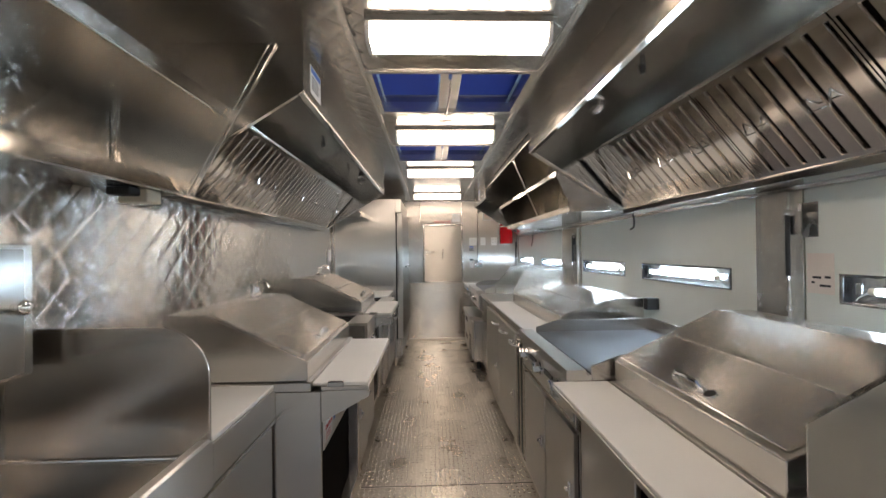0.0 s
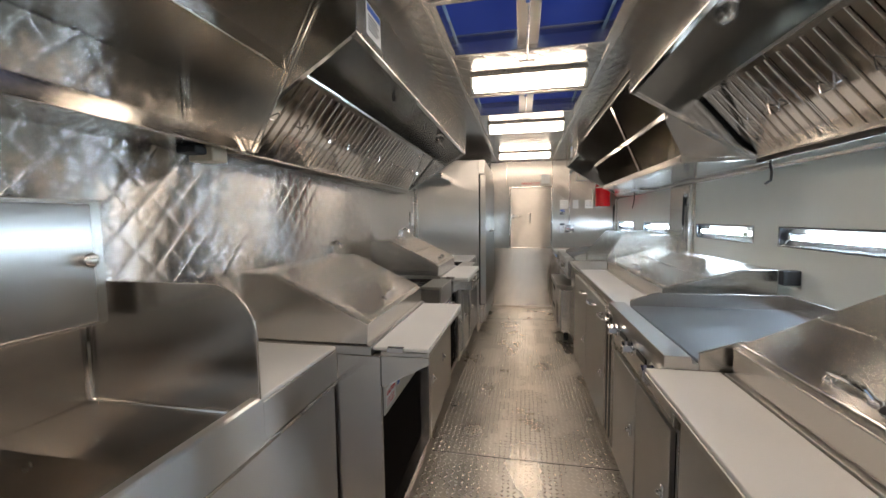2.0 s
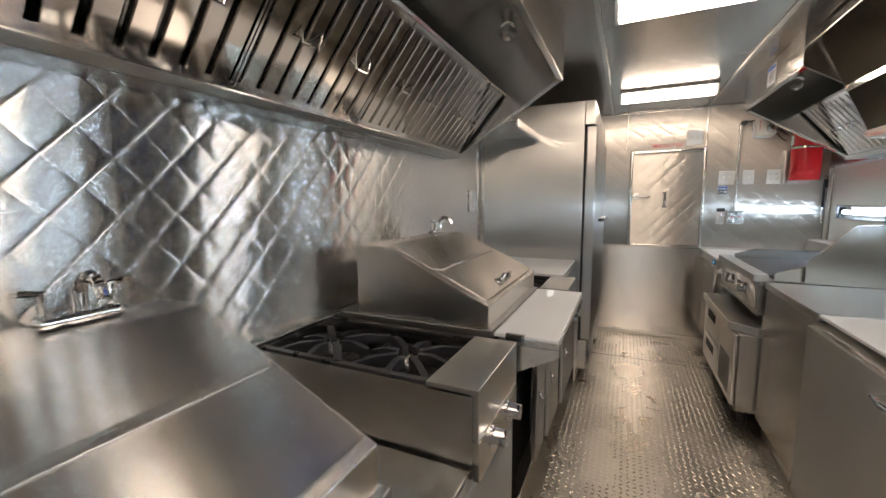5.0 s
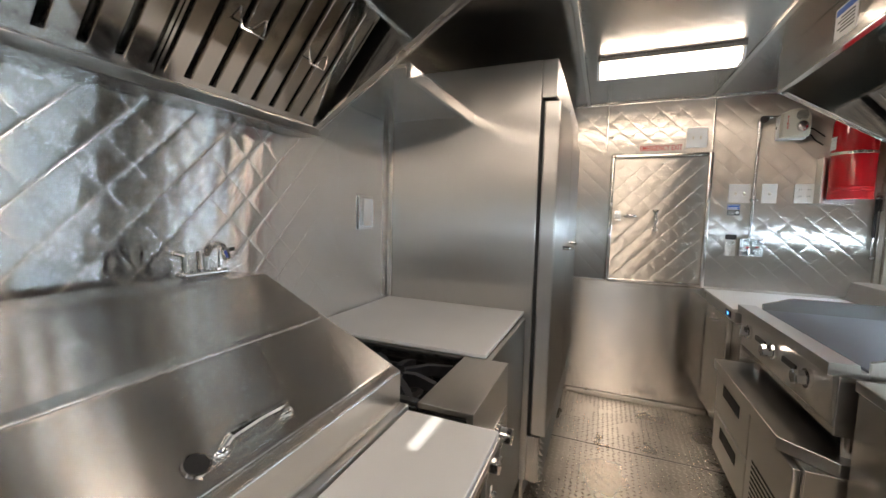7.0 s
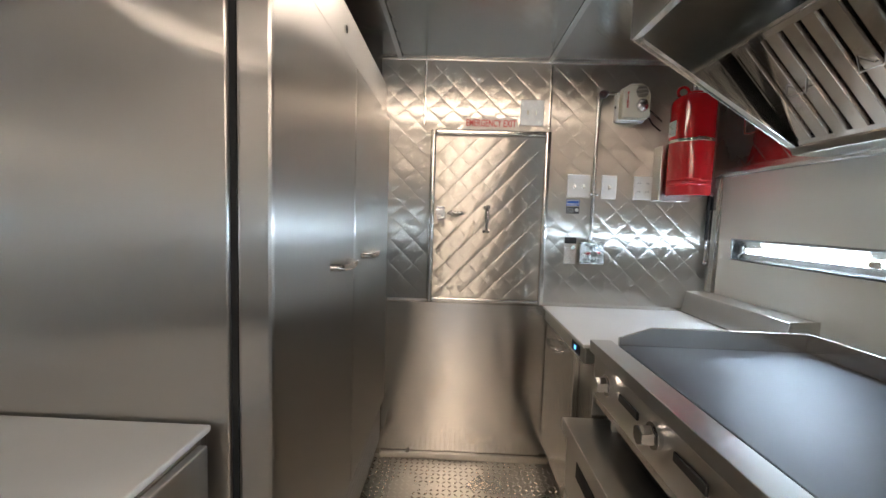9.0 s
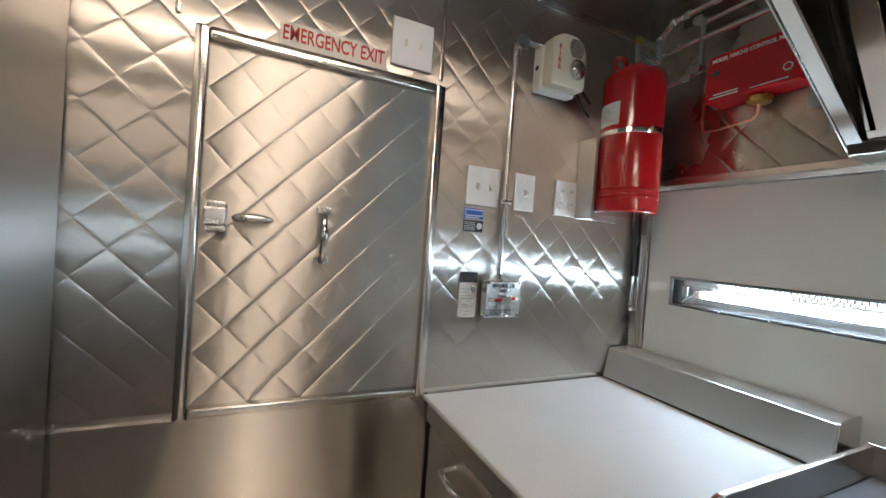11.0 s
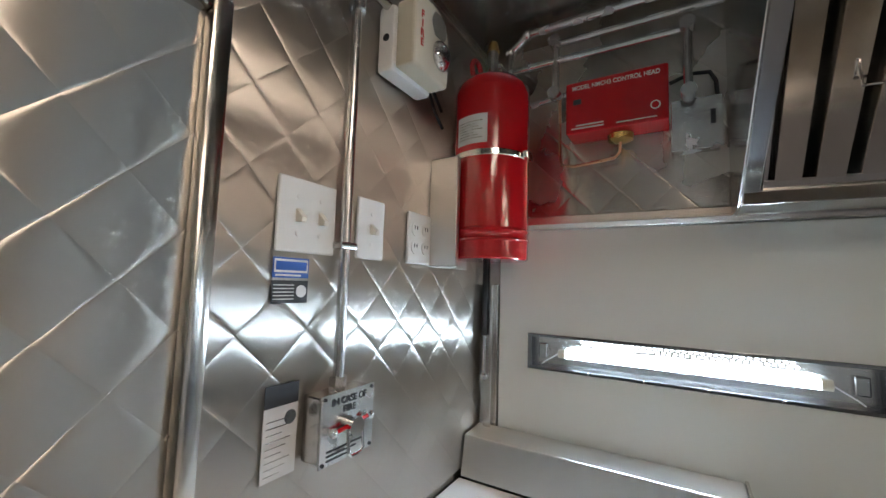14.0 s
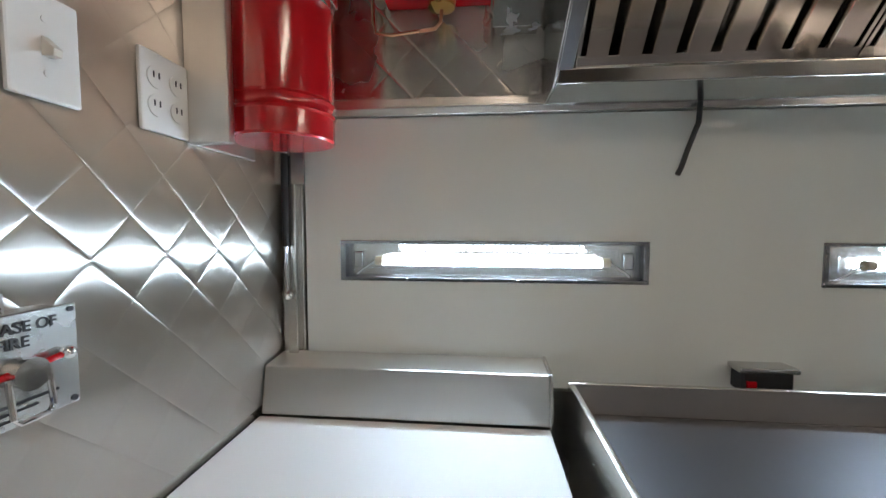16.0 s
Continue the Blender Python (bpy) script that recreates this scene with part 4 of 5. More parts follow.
t = thing("cabinet_apron", (-0.04, 1.83, 0.70), "folded steel apron under the board tray", "apron")
part("plate", box(B(), -0.0445, -0.0395, 1.475, 2.155, 0.605, 0.834, 0.001), FRONT, t)
part("post", box(B(), -0.060, -0.038, 2.157, 2.199, 0.10, 0.834, 0.002), STEEL, t)
t = thing("caution_label", (-0.039, 1.55, 0.72), "white caution label with red print on the steel apron", "label")
part("sheet", box(B(), -0.0393, -0.0386, 1.490, 1.600, 0.625, 0.700, 0), PAPER, t)
lettering("lettering", "CAUTION", 0.026, pose(-0.0383, 1.545, 0.678, 90, 0, 90), REDINK, t, width=0.095)
for k in range(4):
    part("print", box(B(), -0.0385, -0.0381, 1.498, 1.585 - 0.01 * (k % 2), 0.632 + k * 0.008, 0.6345 + k * 0.008, 0), REDINK, t)
part("blue_mark", box(B(), -0.0393, -0.0386, 1.615, 1.655, 0.655, 0.700, 0), PAPER, t)
part("blue_sign", box(B(), -0.0385, -0.0381, 1.620, 1.650, 0.660, 0.682, 0), BLUE, t)


# ---- hot plates ----
def hot_plate(y0, y1, fx, zt):
    t = thing("hot_plate", (-0.45, (y0 + y1) / 2, 0.67), "two-burner gas hot plate with cast iron grates", "hot plate", "hot plates")
    bx = WL + 0.025
    part("side_panel", box(B(), bx, fx - 0.016, y0, y0 + 0.006, 0.67, zt - 0.012, 0.001), STEEL, t)
    part("side_panel", box(B(), bx, fx - 0.016, y1 - 0.006, y1, 0.67, zt - 0.012, 0.001), STEEL, t)
    part("back_panel", box(B(), bx, bx + 0.006, y0 + 0.0065, y1 - 0.0065, 0.67, zt - 0.006, 0.001), STEEL, t)
    part("tray", box(B(), bx + 0.0065, fx - 0.135, y0 + 0.0065, y1 - 0.0065, 0.725, zt - 0.075, 0), RIM, t, "dark steel burner tray")
    part("landing_ledge", prism(B(), [(fx - 0.135, zt - 0.02), (fx - 0.135, zt), (fx, zt), (fx, zt - 0.125), (fx - 0.015, zt - 0.125), (fx - 0.015, zt - 0.02)], y0, y1, 0.002), STEEL_Y, t, "brushed steel front ledge")
    part("side_rail", box(B(), bx, fx - 0.137, y0 + 0.0005, y0 + 0.022, zt - 0.0115, zt - 0.002, 0.002), ENAMEL, t)
    part("side_rail", box(B(), bx, fx - 0.137, y1 - 0.022, y1 - 0.0005, zt - 0.0115, zt - 0.002, 0.002), ENAMEL, t)
    lx = (fx - 0.14 - bx - 0.01) / 2
    ym = (y0 + y1) / 2
    for i in range(2):
        cx = bx + 0.008 + lx * (i + 0.5)
        g = B()
        h = min(lx, y1 - y0 - 0.05) / 2 - 0.004
        for a in range(0, 360, 45):
            c, s = math.cos(radians(a)), math.sin(radians(a))
            r1 = h / max(abs(c), abs(s))
            prof = [(0.042, zt - 0.050), (0.036, zt - 0.012), (r1 * 0.55, zt - 0.010), (r1 - 0.004, zt - 0.026), (r1 - 0.004, zt - 0.054), (r1 * 0.6, zt - 0.042)]
            w = 0.0095
            v = [[g.verts.new((cx + r * c - e * w * s, ym + r * s + e * w * c, z)) for r, z in prof] for e in (-1, 1)]
            g.faces.new(v[0]), g.faces.new(v[1][::-1])
            for k in range(6):
                g.faces.new((v[0][k], v[1][k], v[1][(k + 1) % 6], v[0][(k + 1) % 6]))
        bmesh.ops.recalc_face_normals(g, faces=g.faces)
        for a, b_, c_, d_ in ((cx - lx / 2 + 0.002, cx + lx / 2 - 0.002, ym - h - 0.008, ym - h + 0.006), (cx - lx / 2 + 0.002, cx + lx / 2 - 0.002, ym + h - 0.006, ym + h + 0.008),
                              (cx - lx / 2 + 0.002, cx - lx / 2 + 0.014, ym - h, ym + h), (cx + lx / 2 - 0.014, cx + lx / 2 - 0.002, ym - h, ym + h)):
            box(g, a, b_, c_, d_, zt - 0.070, zt - 0.048, 0.002)
        gr = part("grate", g, IRON, t, "black cast iron grate")
        part("burner", lathe(B(), (cx, ym, zt - 0.0745), [(0.050, 0), (0.052, 0.03), (0.042, 0.034), (0.040, 0.040), (0.028, 0.046), (0.006, 0.047)], 24), GALV, t, "pitted cast burner head")
        part("burner_ring", lathe(B(), (cx, ym, zt - 0.0747), [(0.085, 0), (0.090, 0.010), (0.075, 0.016), (0.053, 0.010)], 28), ENAMEL, t)
    part("control_panel", box(B(), fx - 0.014, fx + 0.002, y0 + 0.002, y1 - 0.002, 0.665, zt - 0.127, 0.002), STEEL, t)
    for s in (0.3, 0.7):
        y = y0 + s * (y1 - y0)
        k = part("knob", prism(B(), [(y + 0.024 * math.cos(radians(a)) * (1 if i % 2 else 0.86), zt - 0.165 + 0.024 * math.sin(radians(a)) * (1 if i % 2 else 0.86)) for i, a in enumerate(range(0, 360, 30))], fx + 0.006, fx + 0.040, 0.002, "x"), CHROME, t, "chrome control knob")
        part("bezel", cyl(B(), (fx + 0.0025, y, zt - 0.165), (fx + 0.006, y, zt - 0.165), 0.030), CHROME, k)
    return t


hot_plate(2.560, 2.905, -0.045, 0.892)
hot_plate(3.690, 4.020, 0.005, 0.892)


# ---- refrigerator ----
t = thing("refrigerator", (-0.37, 5.31, 0.0), "tall two-door stainless reach-in refrigerator", "refrigerator")
part("corner_bead", box(B(), WL + 0.001, WL + 0.030, 4.640, 4.6555, 0.902, 1.985, 0.005), STEEL, t, "narrow bright corner angle")
part("body", box(B(), WL + 0.004, -0.036, 4.656, 5.985, 0.10, 1.985, 0.004), STEEL_H, t)
part("gasket", box(B(), -0.0355, -0.022, 4.664, 5.98, 0.32, 1.82, 0), RUBBER, t, "black door gasket")
part("header", box(B(), -0.0355, 0.03, 4.658, 5.985, 1.825, 1.985, 0.006), STEEL_H, t)
for a, b in ((4.660, 5.285), (5.293, 5.982)):
    dr = part("door", box(B(), -0.0215, 0.048, a, b, 0.325, 1.818, 0.008), STEEL_H, t)
    y = 5.10 if a < 5 else 5.47
    hb = B()
    tube(hb, [(0.0485, y - 0.085, 1.165), (0.080, y - 0.075, 1.165), (0.092, y + 0.0, 1.165), (0.080, y + 0.075, 1.165), (0.0485, y + 0.085, 1.165)], 0.011, 10)
    part("handle", hb, CHROME, dr, "chrome pull handle")
gr = part("grille_box", box(B(), -0.0355, 0.02, 4.660, 5.982, 0.10, 0.318, 0.003), STEEL, t)
for k in range(6):
    part("louvre", prism(B(), [(0.0205, 0.128 + k * 0.03), (0.036, 0.122 + k * 0.03), (0.036, 0.130 + k * 0.03), (0.0205, 0.146 + k * 0.03)], 4.70, 5.95, 0.001), STEEL_H, gr)
part("lock", cyl(B(), (0.0305, 5.2, 1.90), (0.036, 5.2, 1.90), 0.012), CHROME, t)
for k in range(4):
    part("foot", cyl(B(), (-0.1 if k % 2 else -0.7, 4.72 if k < 2 else 5.92, 0.0005), (-0.1 if k % 2 else -0.7, 4.72 if k < 2 else 5.92, 0.0995), 0.022), GALV, t)
part("kick_panel", box(B(), -0.06, -0.045, 4.66, 5.98, 0.001, 0.0985, 0.002), ALU, t)


# ---- right side units ----
# bench before the prep table
cabinet("lower_cabinet", 0.935, WR - 0.008, YB + 0.02, 0.690, 0.835, 0.935, "stainless base bench under the serving flap", doors=[(-0.4, 0.1), (0.12, 0.66)])
t = thing("bench_top", (1.35, -0.2, 0.84), "plain stainless steel bench top", "worktop")
part("top", box(B(), 0.90, WR - 0.006, YB + 0.02, 0.662, 0.836, 0.866, 0.004), STEEL_Y, t)


def side_guard(y, x0, z0, zc, x1, zt, label):
    t = thing("side_guard", ((x0 + WR) / 2, y, z0), label, "splash guard", "side guards")
    part("plate", prism(B(), [(x0, z0), (x0, zc), (x1, zt), (WR - 0.008, zt), (WR - 0.008, z0)], y, y + 0.004, 0.0012), STEEL, t)
    part("fold", prism(B(), [(x0 - 0.003, zc), (x1 - 0.002, zt + 0.004), (WR - 0.008, zt + 0.004), (WR - 0.008, zt + 0.001), (x1, zt + 0.001), (x0 + 0.0005, zc + 0.0005)], y - 0.006, y + 0.008, 0), POLISH, t)
    return t


side_guard(0.668, 1.058, 0.867, 1.033, 1.40, 1.20, "upright steel guard beside the prep table")
side_guard(3.700, 1.163, 0.873, 0.975, 1.28, 1.165, "upright steel guard with sloped corner by the prep table")
side_guard(4.400, 1.110, 0.873, 0.975, 1.29, 1.180, "upright steel guard with sloped corner by the griddle")
cabinet("lower_cabinet", 0.935, WR - 0.008, 0.700, 1.42, 0.828, 0.935, "stainless base cabinet under the prep table, half open", doors=[(1.02, 1.40)])
cabinet("lower_cabinet", 0.925, WR - 0.008, 2.235, 3.735, 0.836, 0.925, "stainless undercounter refrigerator with two doors", doors=[(2.47, 3.09), (3.10, 3.72)])
t = thing("vent_column", (0.92, 2.35, 0.10), "narrow steel vent column with two black slots", "vent")
part("face", box(B(), 0.908, 0.9245, 2.240, 2.455, 0.125, 0.826, 0.003), STEEL, t)
for y in (2.285, 2.365):
    part("vent_slot", box(B(), 0.9065, 0.9078, y, y + 0.035, 0.15, 0.80, 0), RUBBER, t, "tall black slot")
cabinet("lower_cabinet", 0.955, WR - 0.008, 3.755, 4.385, 0.836, 0.955, "plain stainless base cabinet between prep table and griddle")
t = thing("bench_top", (1.35, 4.07, 0.836), "stainless steel bench top with fryer well", "worktop")
part("top", box(B(), 0.945, WR - 0.006, 3.745, 4.395, 0.8365, 0.870, 0.004), STEEL_Y, t)
part("front_plate", box(B(), 0.950, 0.9545, 3.757, 4.383, 0.10, 0.835, 0.001), STEEL, t)


def pull_handle(parent, x, y, z, w=0.10):
    part("handle", tube(B(), [(x, y - w / 2, z), (x - 0.03, y - w / 2 + 0.008, z + 0.002), (x - 0.040, y, z + 0.002), (x - 0.03, y + w / 2 - 0.008, z + 0.002), (x, y + w / 2, z)], 0.009, 10), CHROME, parent, "chrome pull handle")


for y in (2.42, 2.78, 3.12):
    t = thing("pull_handle", (0.90, y, 0.79), "chrome pull handle on the undercounter door", "handle", "pull handles")
    pull_handle(t, 0.9065, y, 0.775, 0.14)


def griddle(y0, y1, fx, zt, knobs, legs):
    t = thing("griddle", (1.3, (y0 + y1) / 2, zt - 0.24), "flat-top gas griddle with raised steel splash walls", "griddle", "griddles")
    bx = 1.648
    part("body", box(B(), fx + 0.02, bx, y0 + 0.006, y1 - 0.006, zt - 0.23, zt - 0.042, 0.003), STEEL, t)
    part("control_panel", prism(B(), [(fx + 0.004, zt - 0.045), (fx + 0.0195, zt - 0.045), (fx + 0.0195, zt - 0.20), (fx + 0.014, zt - 0.20)], y0 + 0.006, y1 - 0.006, 0.001), STEEL_Y, t)
    part("trough", prism(B(), [(fx - 0.012, zt), (fx + 0.062, zt), (fx + 0.066, zt - 0.022), (fx + 0.085, zt - 0.022), (fx + 0.085, zt - 0.041), (fx - 0.012, zt - 0.041)], y0, y1, 0.002), STEEL_Y, t, "bright steel front ledge")
    part("plate", box(B(), fx + 0.0855, bx - 0.012, y0 + 0.012, y1 - 0.012, zt - 0.041, zt - 0.014, 0.002), GRIDDLE, t, "ground steel griddle plate")
    for a in (y0, y1 - 0.0115):
        part("side_splash", prism(B(), [(fx + 0.0855, zt - 0.041), (fx + 0.0855, zt + 0.012), (fx + 0.20, zt + 0.052), (bx - 0.0125, zt + 0.052), (bx - 0.0125, zt - 0.041)], a, a + 0.0115, 0.002), STEEL, t)
    part("back_splash", box(B(), bx - 0.012, bx, y0, y1, zt - 0.041, zt + 0.054, 0.002), STEEL, t)
    for i in range(knobs):
        y = y0 + (i + 0.5) * (y1 - y0) / knobs
        z = zt - 0.105
        k = part("knob", prism(B(), [(y + 0.026 * math.cos(radians(a)) * (1 if j % 2 else 0.86), z + 0.026 * math.sin(radians(a)) * (1 if j % 2 else 0.86)) for j, a in enumerate(range(0, 360, 30))], fx - 0.042, fx - 0.006, 0.002, "x"), CHROME, t, "chrome control knob")
        part("bezel", cyl(B(), (fx - 0.006, y, z), (fx + 0.006, y, z), 0.033), CHROME, k)
        if i + 1 < knobs:
            part("vent_slot", box(B(), fx - 0.001, fx + 0.006, y + 0.09, y + 0.21, z - 0.012, z + 0.012, 0.004), ENAMEL, t, "dark vent slot")
    if legs:
        for a in (y0 + 0.05, y1 - 0.05):
            for x in (fx + 0.08, bx - 0.08):
                part("leg", cyl(B(), (x, a, 0.6005), (x, a, zt - 0.2305), 0.018), STEEL, t)
    return t


griddle(1.432, 2.215, 0.890, 0.902, 3, False)
cabinet("lower_cabinet", 0.925, WR - 0.008, 1.432, 2.228, 0.668, 0.925, "stainless base cabinet under the griddle", doors=[(1.45, 1.82), (1.84, 2.21)])
griddle(4.425, 5.300, 0.905, 0.905, 3, True)

t = thing("chef_base", (1.25, 4.87, 0.0), "low stainless refrigerated chef base with drawers", "refrigerator")
part("body", box(B(), 0.86, WR - 0.01, 4.412, 5.330, 0.10, 0.555, 0.003), STEEL, t)
part("top", prism(B(), [(0.82, 4.52), (0.82, 5.33), (WR - 0.01, 5.33), (WR - 0.01, 4.41), (0.94, 4.41)], 0.556, 0.600, 0.003, "z"), STEEL_Y, t)
for a, b in ((0.125, 0.325), (0.335, 0.545)):
    for y0, y1 in ((4.83, 5.32),):
        dr = part("drawer", box(B(), 0.838, 0.8595, y0, y1, a, b, 0.004), STEEL_Y, t)
        part("grip_recess", box(B(), 0.8362, 0.8378, y0 + 0.12, y1 - 0.12, b - 0.09, b - 0.035, 0), RUBBER, dr, "black recessed grip")
pn = part("machine_panel", box(B(), 0.838, 0.8595, 4.43, 4.82, 0.125, 0.545, 0.004), STEEL_Y, t)
for k in range(10):
    part("louvre", box(B(), 0.8365, 0.8379, 4.50, 4.76, 0.17 + k * 0.022, 0.180 + k * 0.022, 0), RUBBER, pn)
for k in range(4):
    part("caster", cyl(B(), (0.92 if k % 2 else 1.6, 4.5 if k < 2 else 5.25, 0.0005), (0.92 if k % 2 else 1.6, 4.5 if k < 2 else 5.25, 0.0995), 0.025), RUBBER, t)

t = thing("undercounter_fridge", (1.25, 5.66, 0.0), "stainless undercounter refrigerator with blue digital display", "refrigerator")
part("body", box(B(), 0.93, WR - 0.01, 5.342, 5.985, 0.10, 0.854, 0.003), STEEL, t)
dr = part("door", box(B(), 0.905, 0.9295, 5.50, 5.975, 0.13, 0.790, 0.004), STEEL, t)
pull_handle(dr, 0.9045, 5.74, 0.735, 0.17)
part("fascia", box(B(), 0.895, 0.9295, 5.345, 5.98, 0.796, 0.853, 0.003), STEEL_Y, t)
part("display", box(B(), 0.8925, 0.8946, 5.40, 5.50, 0.806, 0.842, 0.002), INK, t, "black display window")
lettering("display_digits", "36", 0.022, pose(0.8915, 5.455, 0.824, 90, 0, -90), DISPLAY, t)
part("kick_panel", box(B(), 0.96, 0.975, 5.345, 5.98, 0.001, 0.0995, 0.002), STEEL, t)

t = thing("ledge_box", (1.66, 5.67, 0.87), "low steel backsplash ledge behind the board", "ledge")
part("ledge", prism(B(), [(1.605, 0.871), (1.625, 0.978), (WR - 0.012, 0.984), (WR - 0.012, 0.871)], 5.345, 5.990, 0.003), STEEL_Y, t)
part("end_cap", prism(B(), [(1.600, 0.871), (1.620, 0.982), (WR - 0.012, 0.988), (WR - 0.012, 0.871)], 5.338, 5.3445, 0.001), STEEL, t)


# ---- faucets ----
def faucet(x, y, z):
    t = thing("faucet", (x, y, z), "small chrome faucet with lever taps", "faucet", "faucets")
    part("base", box(B(), x - 0.02, x + 0.02, y - 0.055, y + 0.055, z, z + 0.018, 0.006), CHROME, t)
    part("body", cyl(B(), (x, y, z + 0.0185), (x, y, z + 0.065), 0.014), CHROME, t)
    part("spout", tube(B(), [(x, y, z + 0.055)] + arc((x + 0.045, y, z + 0.050), 0.030, 165, 20, 8, "xz") + [(x + 0.080, y, z + 0.048)], 0.009, 10), CHROME, t)
    for s in (-1, 1):
        part("lever", tube(B(), [(x, y + s * 0.045, z + 0.018), (x, y + s * 0.045, z + 0.055), (x + 0.01, y + s * 0.075, z + 0.062)], 0.006, 8), CHROME, t)


faucet(-0.565, 2.08, 1.1295)
faucet(-0.62, 3.54, 1.1615)


# ---- end wall ----
t = thing("emergency_door", (0.57, YF, 0.885), "closed quilted steel emergency exit hatch with bright frame", "door", kind="structure")
f = B()
for a, b, c, d_ in ((0.262, 0.290, 0.872, 1.772), (0.850, 0.878, 0.872, 1.772), (0.290, 0.850, 1.744, 1.772), (0.290, 0.850, 0.872, 0.898)):
    box(f, a, b, YF - 0.030, YF - 0.0005, c, d_, 0.006)
part("frame", f, HOODS, t)
me = quilt("leaf", 0.2905, 0.8495, 0.8985, 1.7435, lambda u, v, h: (u, YF - 0.008 - h, v), QUILT_D)
lf = new("leaf", me)
lf.parent, lf.matrix_parent_inverse = t, Matrix.Translation((-0.57, -YF, -0.885))
tagged(lf, "quilted steel leaf")
la = B()
box(la, 0.300, 0.346, YF - 0.040, YF - 0.013, 1.324, 1.366, 0.004)
box(la, 0.304, 0.346, YF - 0.032, YF - 0.013, 1.3665, 1.380, 0.003)
box(la, 0.304, 0.346, YF - 0.032, YF - 0.013, 1.310, 1.3235, 0.003)
part("latch", la, GALV, t, "steel slam latch")
part("latch_lever", ball(B(), (0.402, YF - 0.040, 1.345), 0.040, (1.15, 0.28, 0.34), 18), GALV, t, "flattened zinc lever")
hd = B()
tube(hd, [(0.565, YF - 0.014, 1.385), (0.565, YF - 0.035, 1.372), (0.565, YF - 0.05, 1.345), (0.565, YF - 0.053, 1.318), (0.565, YF - 0.05, 1.29), (0.565, YF - 0.035, 1.262), (0.565, YF - 0.014, 1.25)], 0.008, 10)
ball(hd, (0.565, YF - 0.052, 1.318), 0.012, (1, 1, 2.2), 12)
box(hd, 0.547, 0.583, YF - 0.018, YF - 0.012, 1.372, 1.392, 0.002)
box(hd, 0.547, 0.583, YF - 0.018, YF - 0.012, 1.244, 1.262, 0.002)
part("door_handle", hd, GALV, t, "zinc pull handle")

t = thing("exit_sign", (0.567, YF, 1.82), "clear strip with red emergency exit lettering", "sign")
part("strip", box(B(), 0.434, 0.702, YF - 0.0085, YF - 0.007, 1.778, 1.838, 0.0003), material("sign_strip", (0.75, 0.68, 0.60), 0.3, 0, 0.04, (8, 8, 8), 0.05), t)
lettering("exit_lettering", "EMERGENCY EXIT", 0.05, pose(0.568, YF - 0.0095, 1.809, 90, 0, 0), REDINK, t, width=0.255)


def wall_plate(x0, x1, z0, z1, label, toggles=(), outlets=(), blanks=()):
    t = thing("wall_plate", ((x0 + x1) / 2, YF, z0), label, "wall plate", "wall plates")
    y = YF - 0.007
    part("plate", box(B(), x0, x1, y - 0.007, y, z0, z1, 0.003), PLASTIC, t)
    zm = (z0 + z1) / 2
    for x in toggles:
        part("toggle", prism(B(), [(y - 0.0075, zm - 0.011), (y - 0.0075, zm + 0.011), (y - 0.024, zm - 0.004), (y - 0.022, zm - 0.012)], x - 0.005, x + 0.005, 0.001, "x"), IVORY, t)
        for s in (-1, 1):
            part("screw", cyl(B(), (x, y - 0.0085, zm + s * 0.030), (x, y - 0.0072, zm + s * 0.030), 0.004, seg=10), PLASTIC, t)
    for x in outlets:
        for s in (-1, 1):
            o = part("outlet", cyl(B(), (x, y - 0.0095, zm + s * 0.021), (x, y - 0.0072, zm + s * 0.021), 0.016), PLASTIC, t)
            for dx in (-0.005, 0.005):
                part("slot", box(B(), x + dx - 0.001, x + dx + 0.001, y - 0.0105, y - 0.0096, zm + s * 0.021 - 0.001, zm + s * 0.021 + 0.008, 0), INK, o)
    for x in blanks:
        part("slot", box(B(), x - 0.004, x + 0.004, y - 0.0085, y - 0.0072, zm - 0.01, zm + 0.01, 0), CREAM, t)
    return t


wall_plate(0.975, 1.093, 1.443, 1.563, "white double toggle switch plate", toggles=(1.012, 1.058))
wall_plate(1.150, 1.228, 1.443, 1.563, "white single toggle switch plate", toggles=(1.189,))
wall_plate(1.314, 1.408, 1.443, 1.563, "white quad power outlet plate", outlets=(1.340, 1.383))
wall_plate(0.715, 0.835, 1.803, 1.933, "white wall plate above the exit hatch", blanks=(0.754, 0.796))

t = thing("approval_sticker", (1.01, YF, 1.40), "blue and black approval stickers on the quilted wall", "sticker")
y = YF - 0.0068
part("blue_label", box(B(), 0.977, 1.045, y - 0.0008, y, 1.402, 1.434, 0), BLUE, t)
part("blue_field", box(B(), 0.9795, 1.0425, y - 0.0013, y - 0.0009, 1.4105, 1.4315, 0), PAPER, t)
part("blue_bar", box(B(), 0.982, 1.040, y - 0.0018, y - 0.0014, 1.414, 1.428, 0), BLUE, t)
part("white_bar", box(B(), 0.982, 1.030, y - 0.0013, y - 0.0009, 1.4045, 1.4075, 0), PAPER, t)
part("black_label", box(B(), 0.977, 1.045, y - 0.0008, y, 1.362, 1.398, 0), INK, t)
for k in range(5):
    part("print", box(B(), 0.980, 1.018, y - 0.0013, y - 0.0009, 1.368 + k * 0.0055, 1.3695 + k * 0.0055, 0), PAPER, t)
part("seal", cyl(B(), (1.032, y - 0.0013, 1.381), (1.032, y - 0.0009, 1.381), 0.010), PAPER, t)

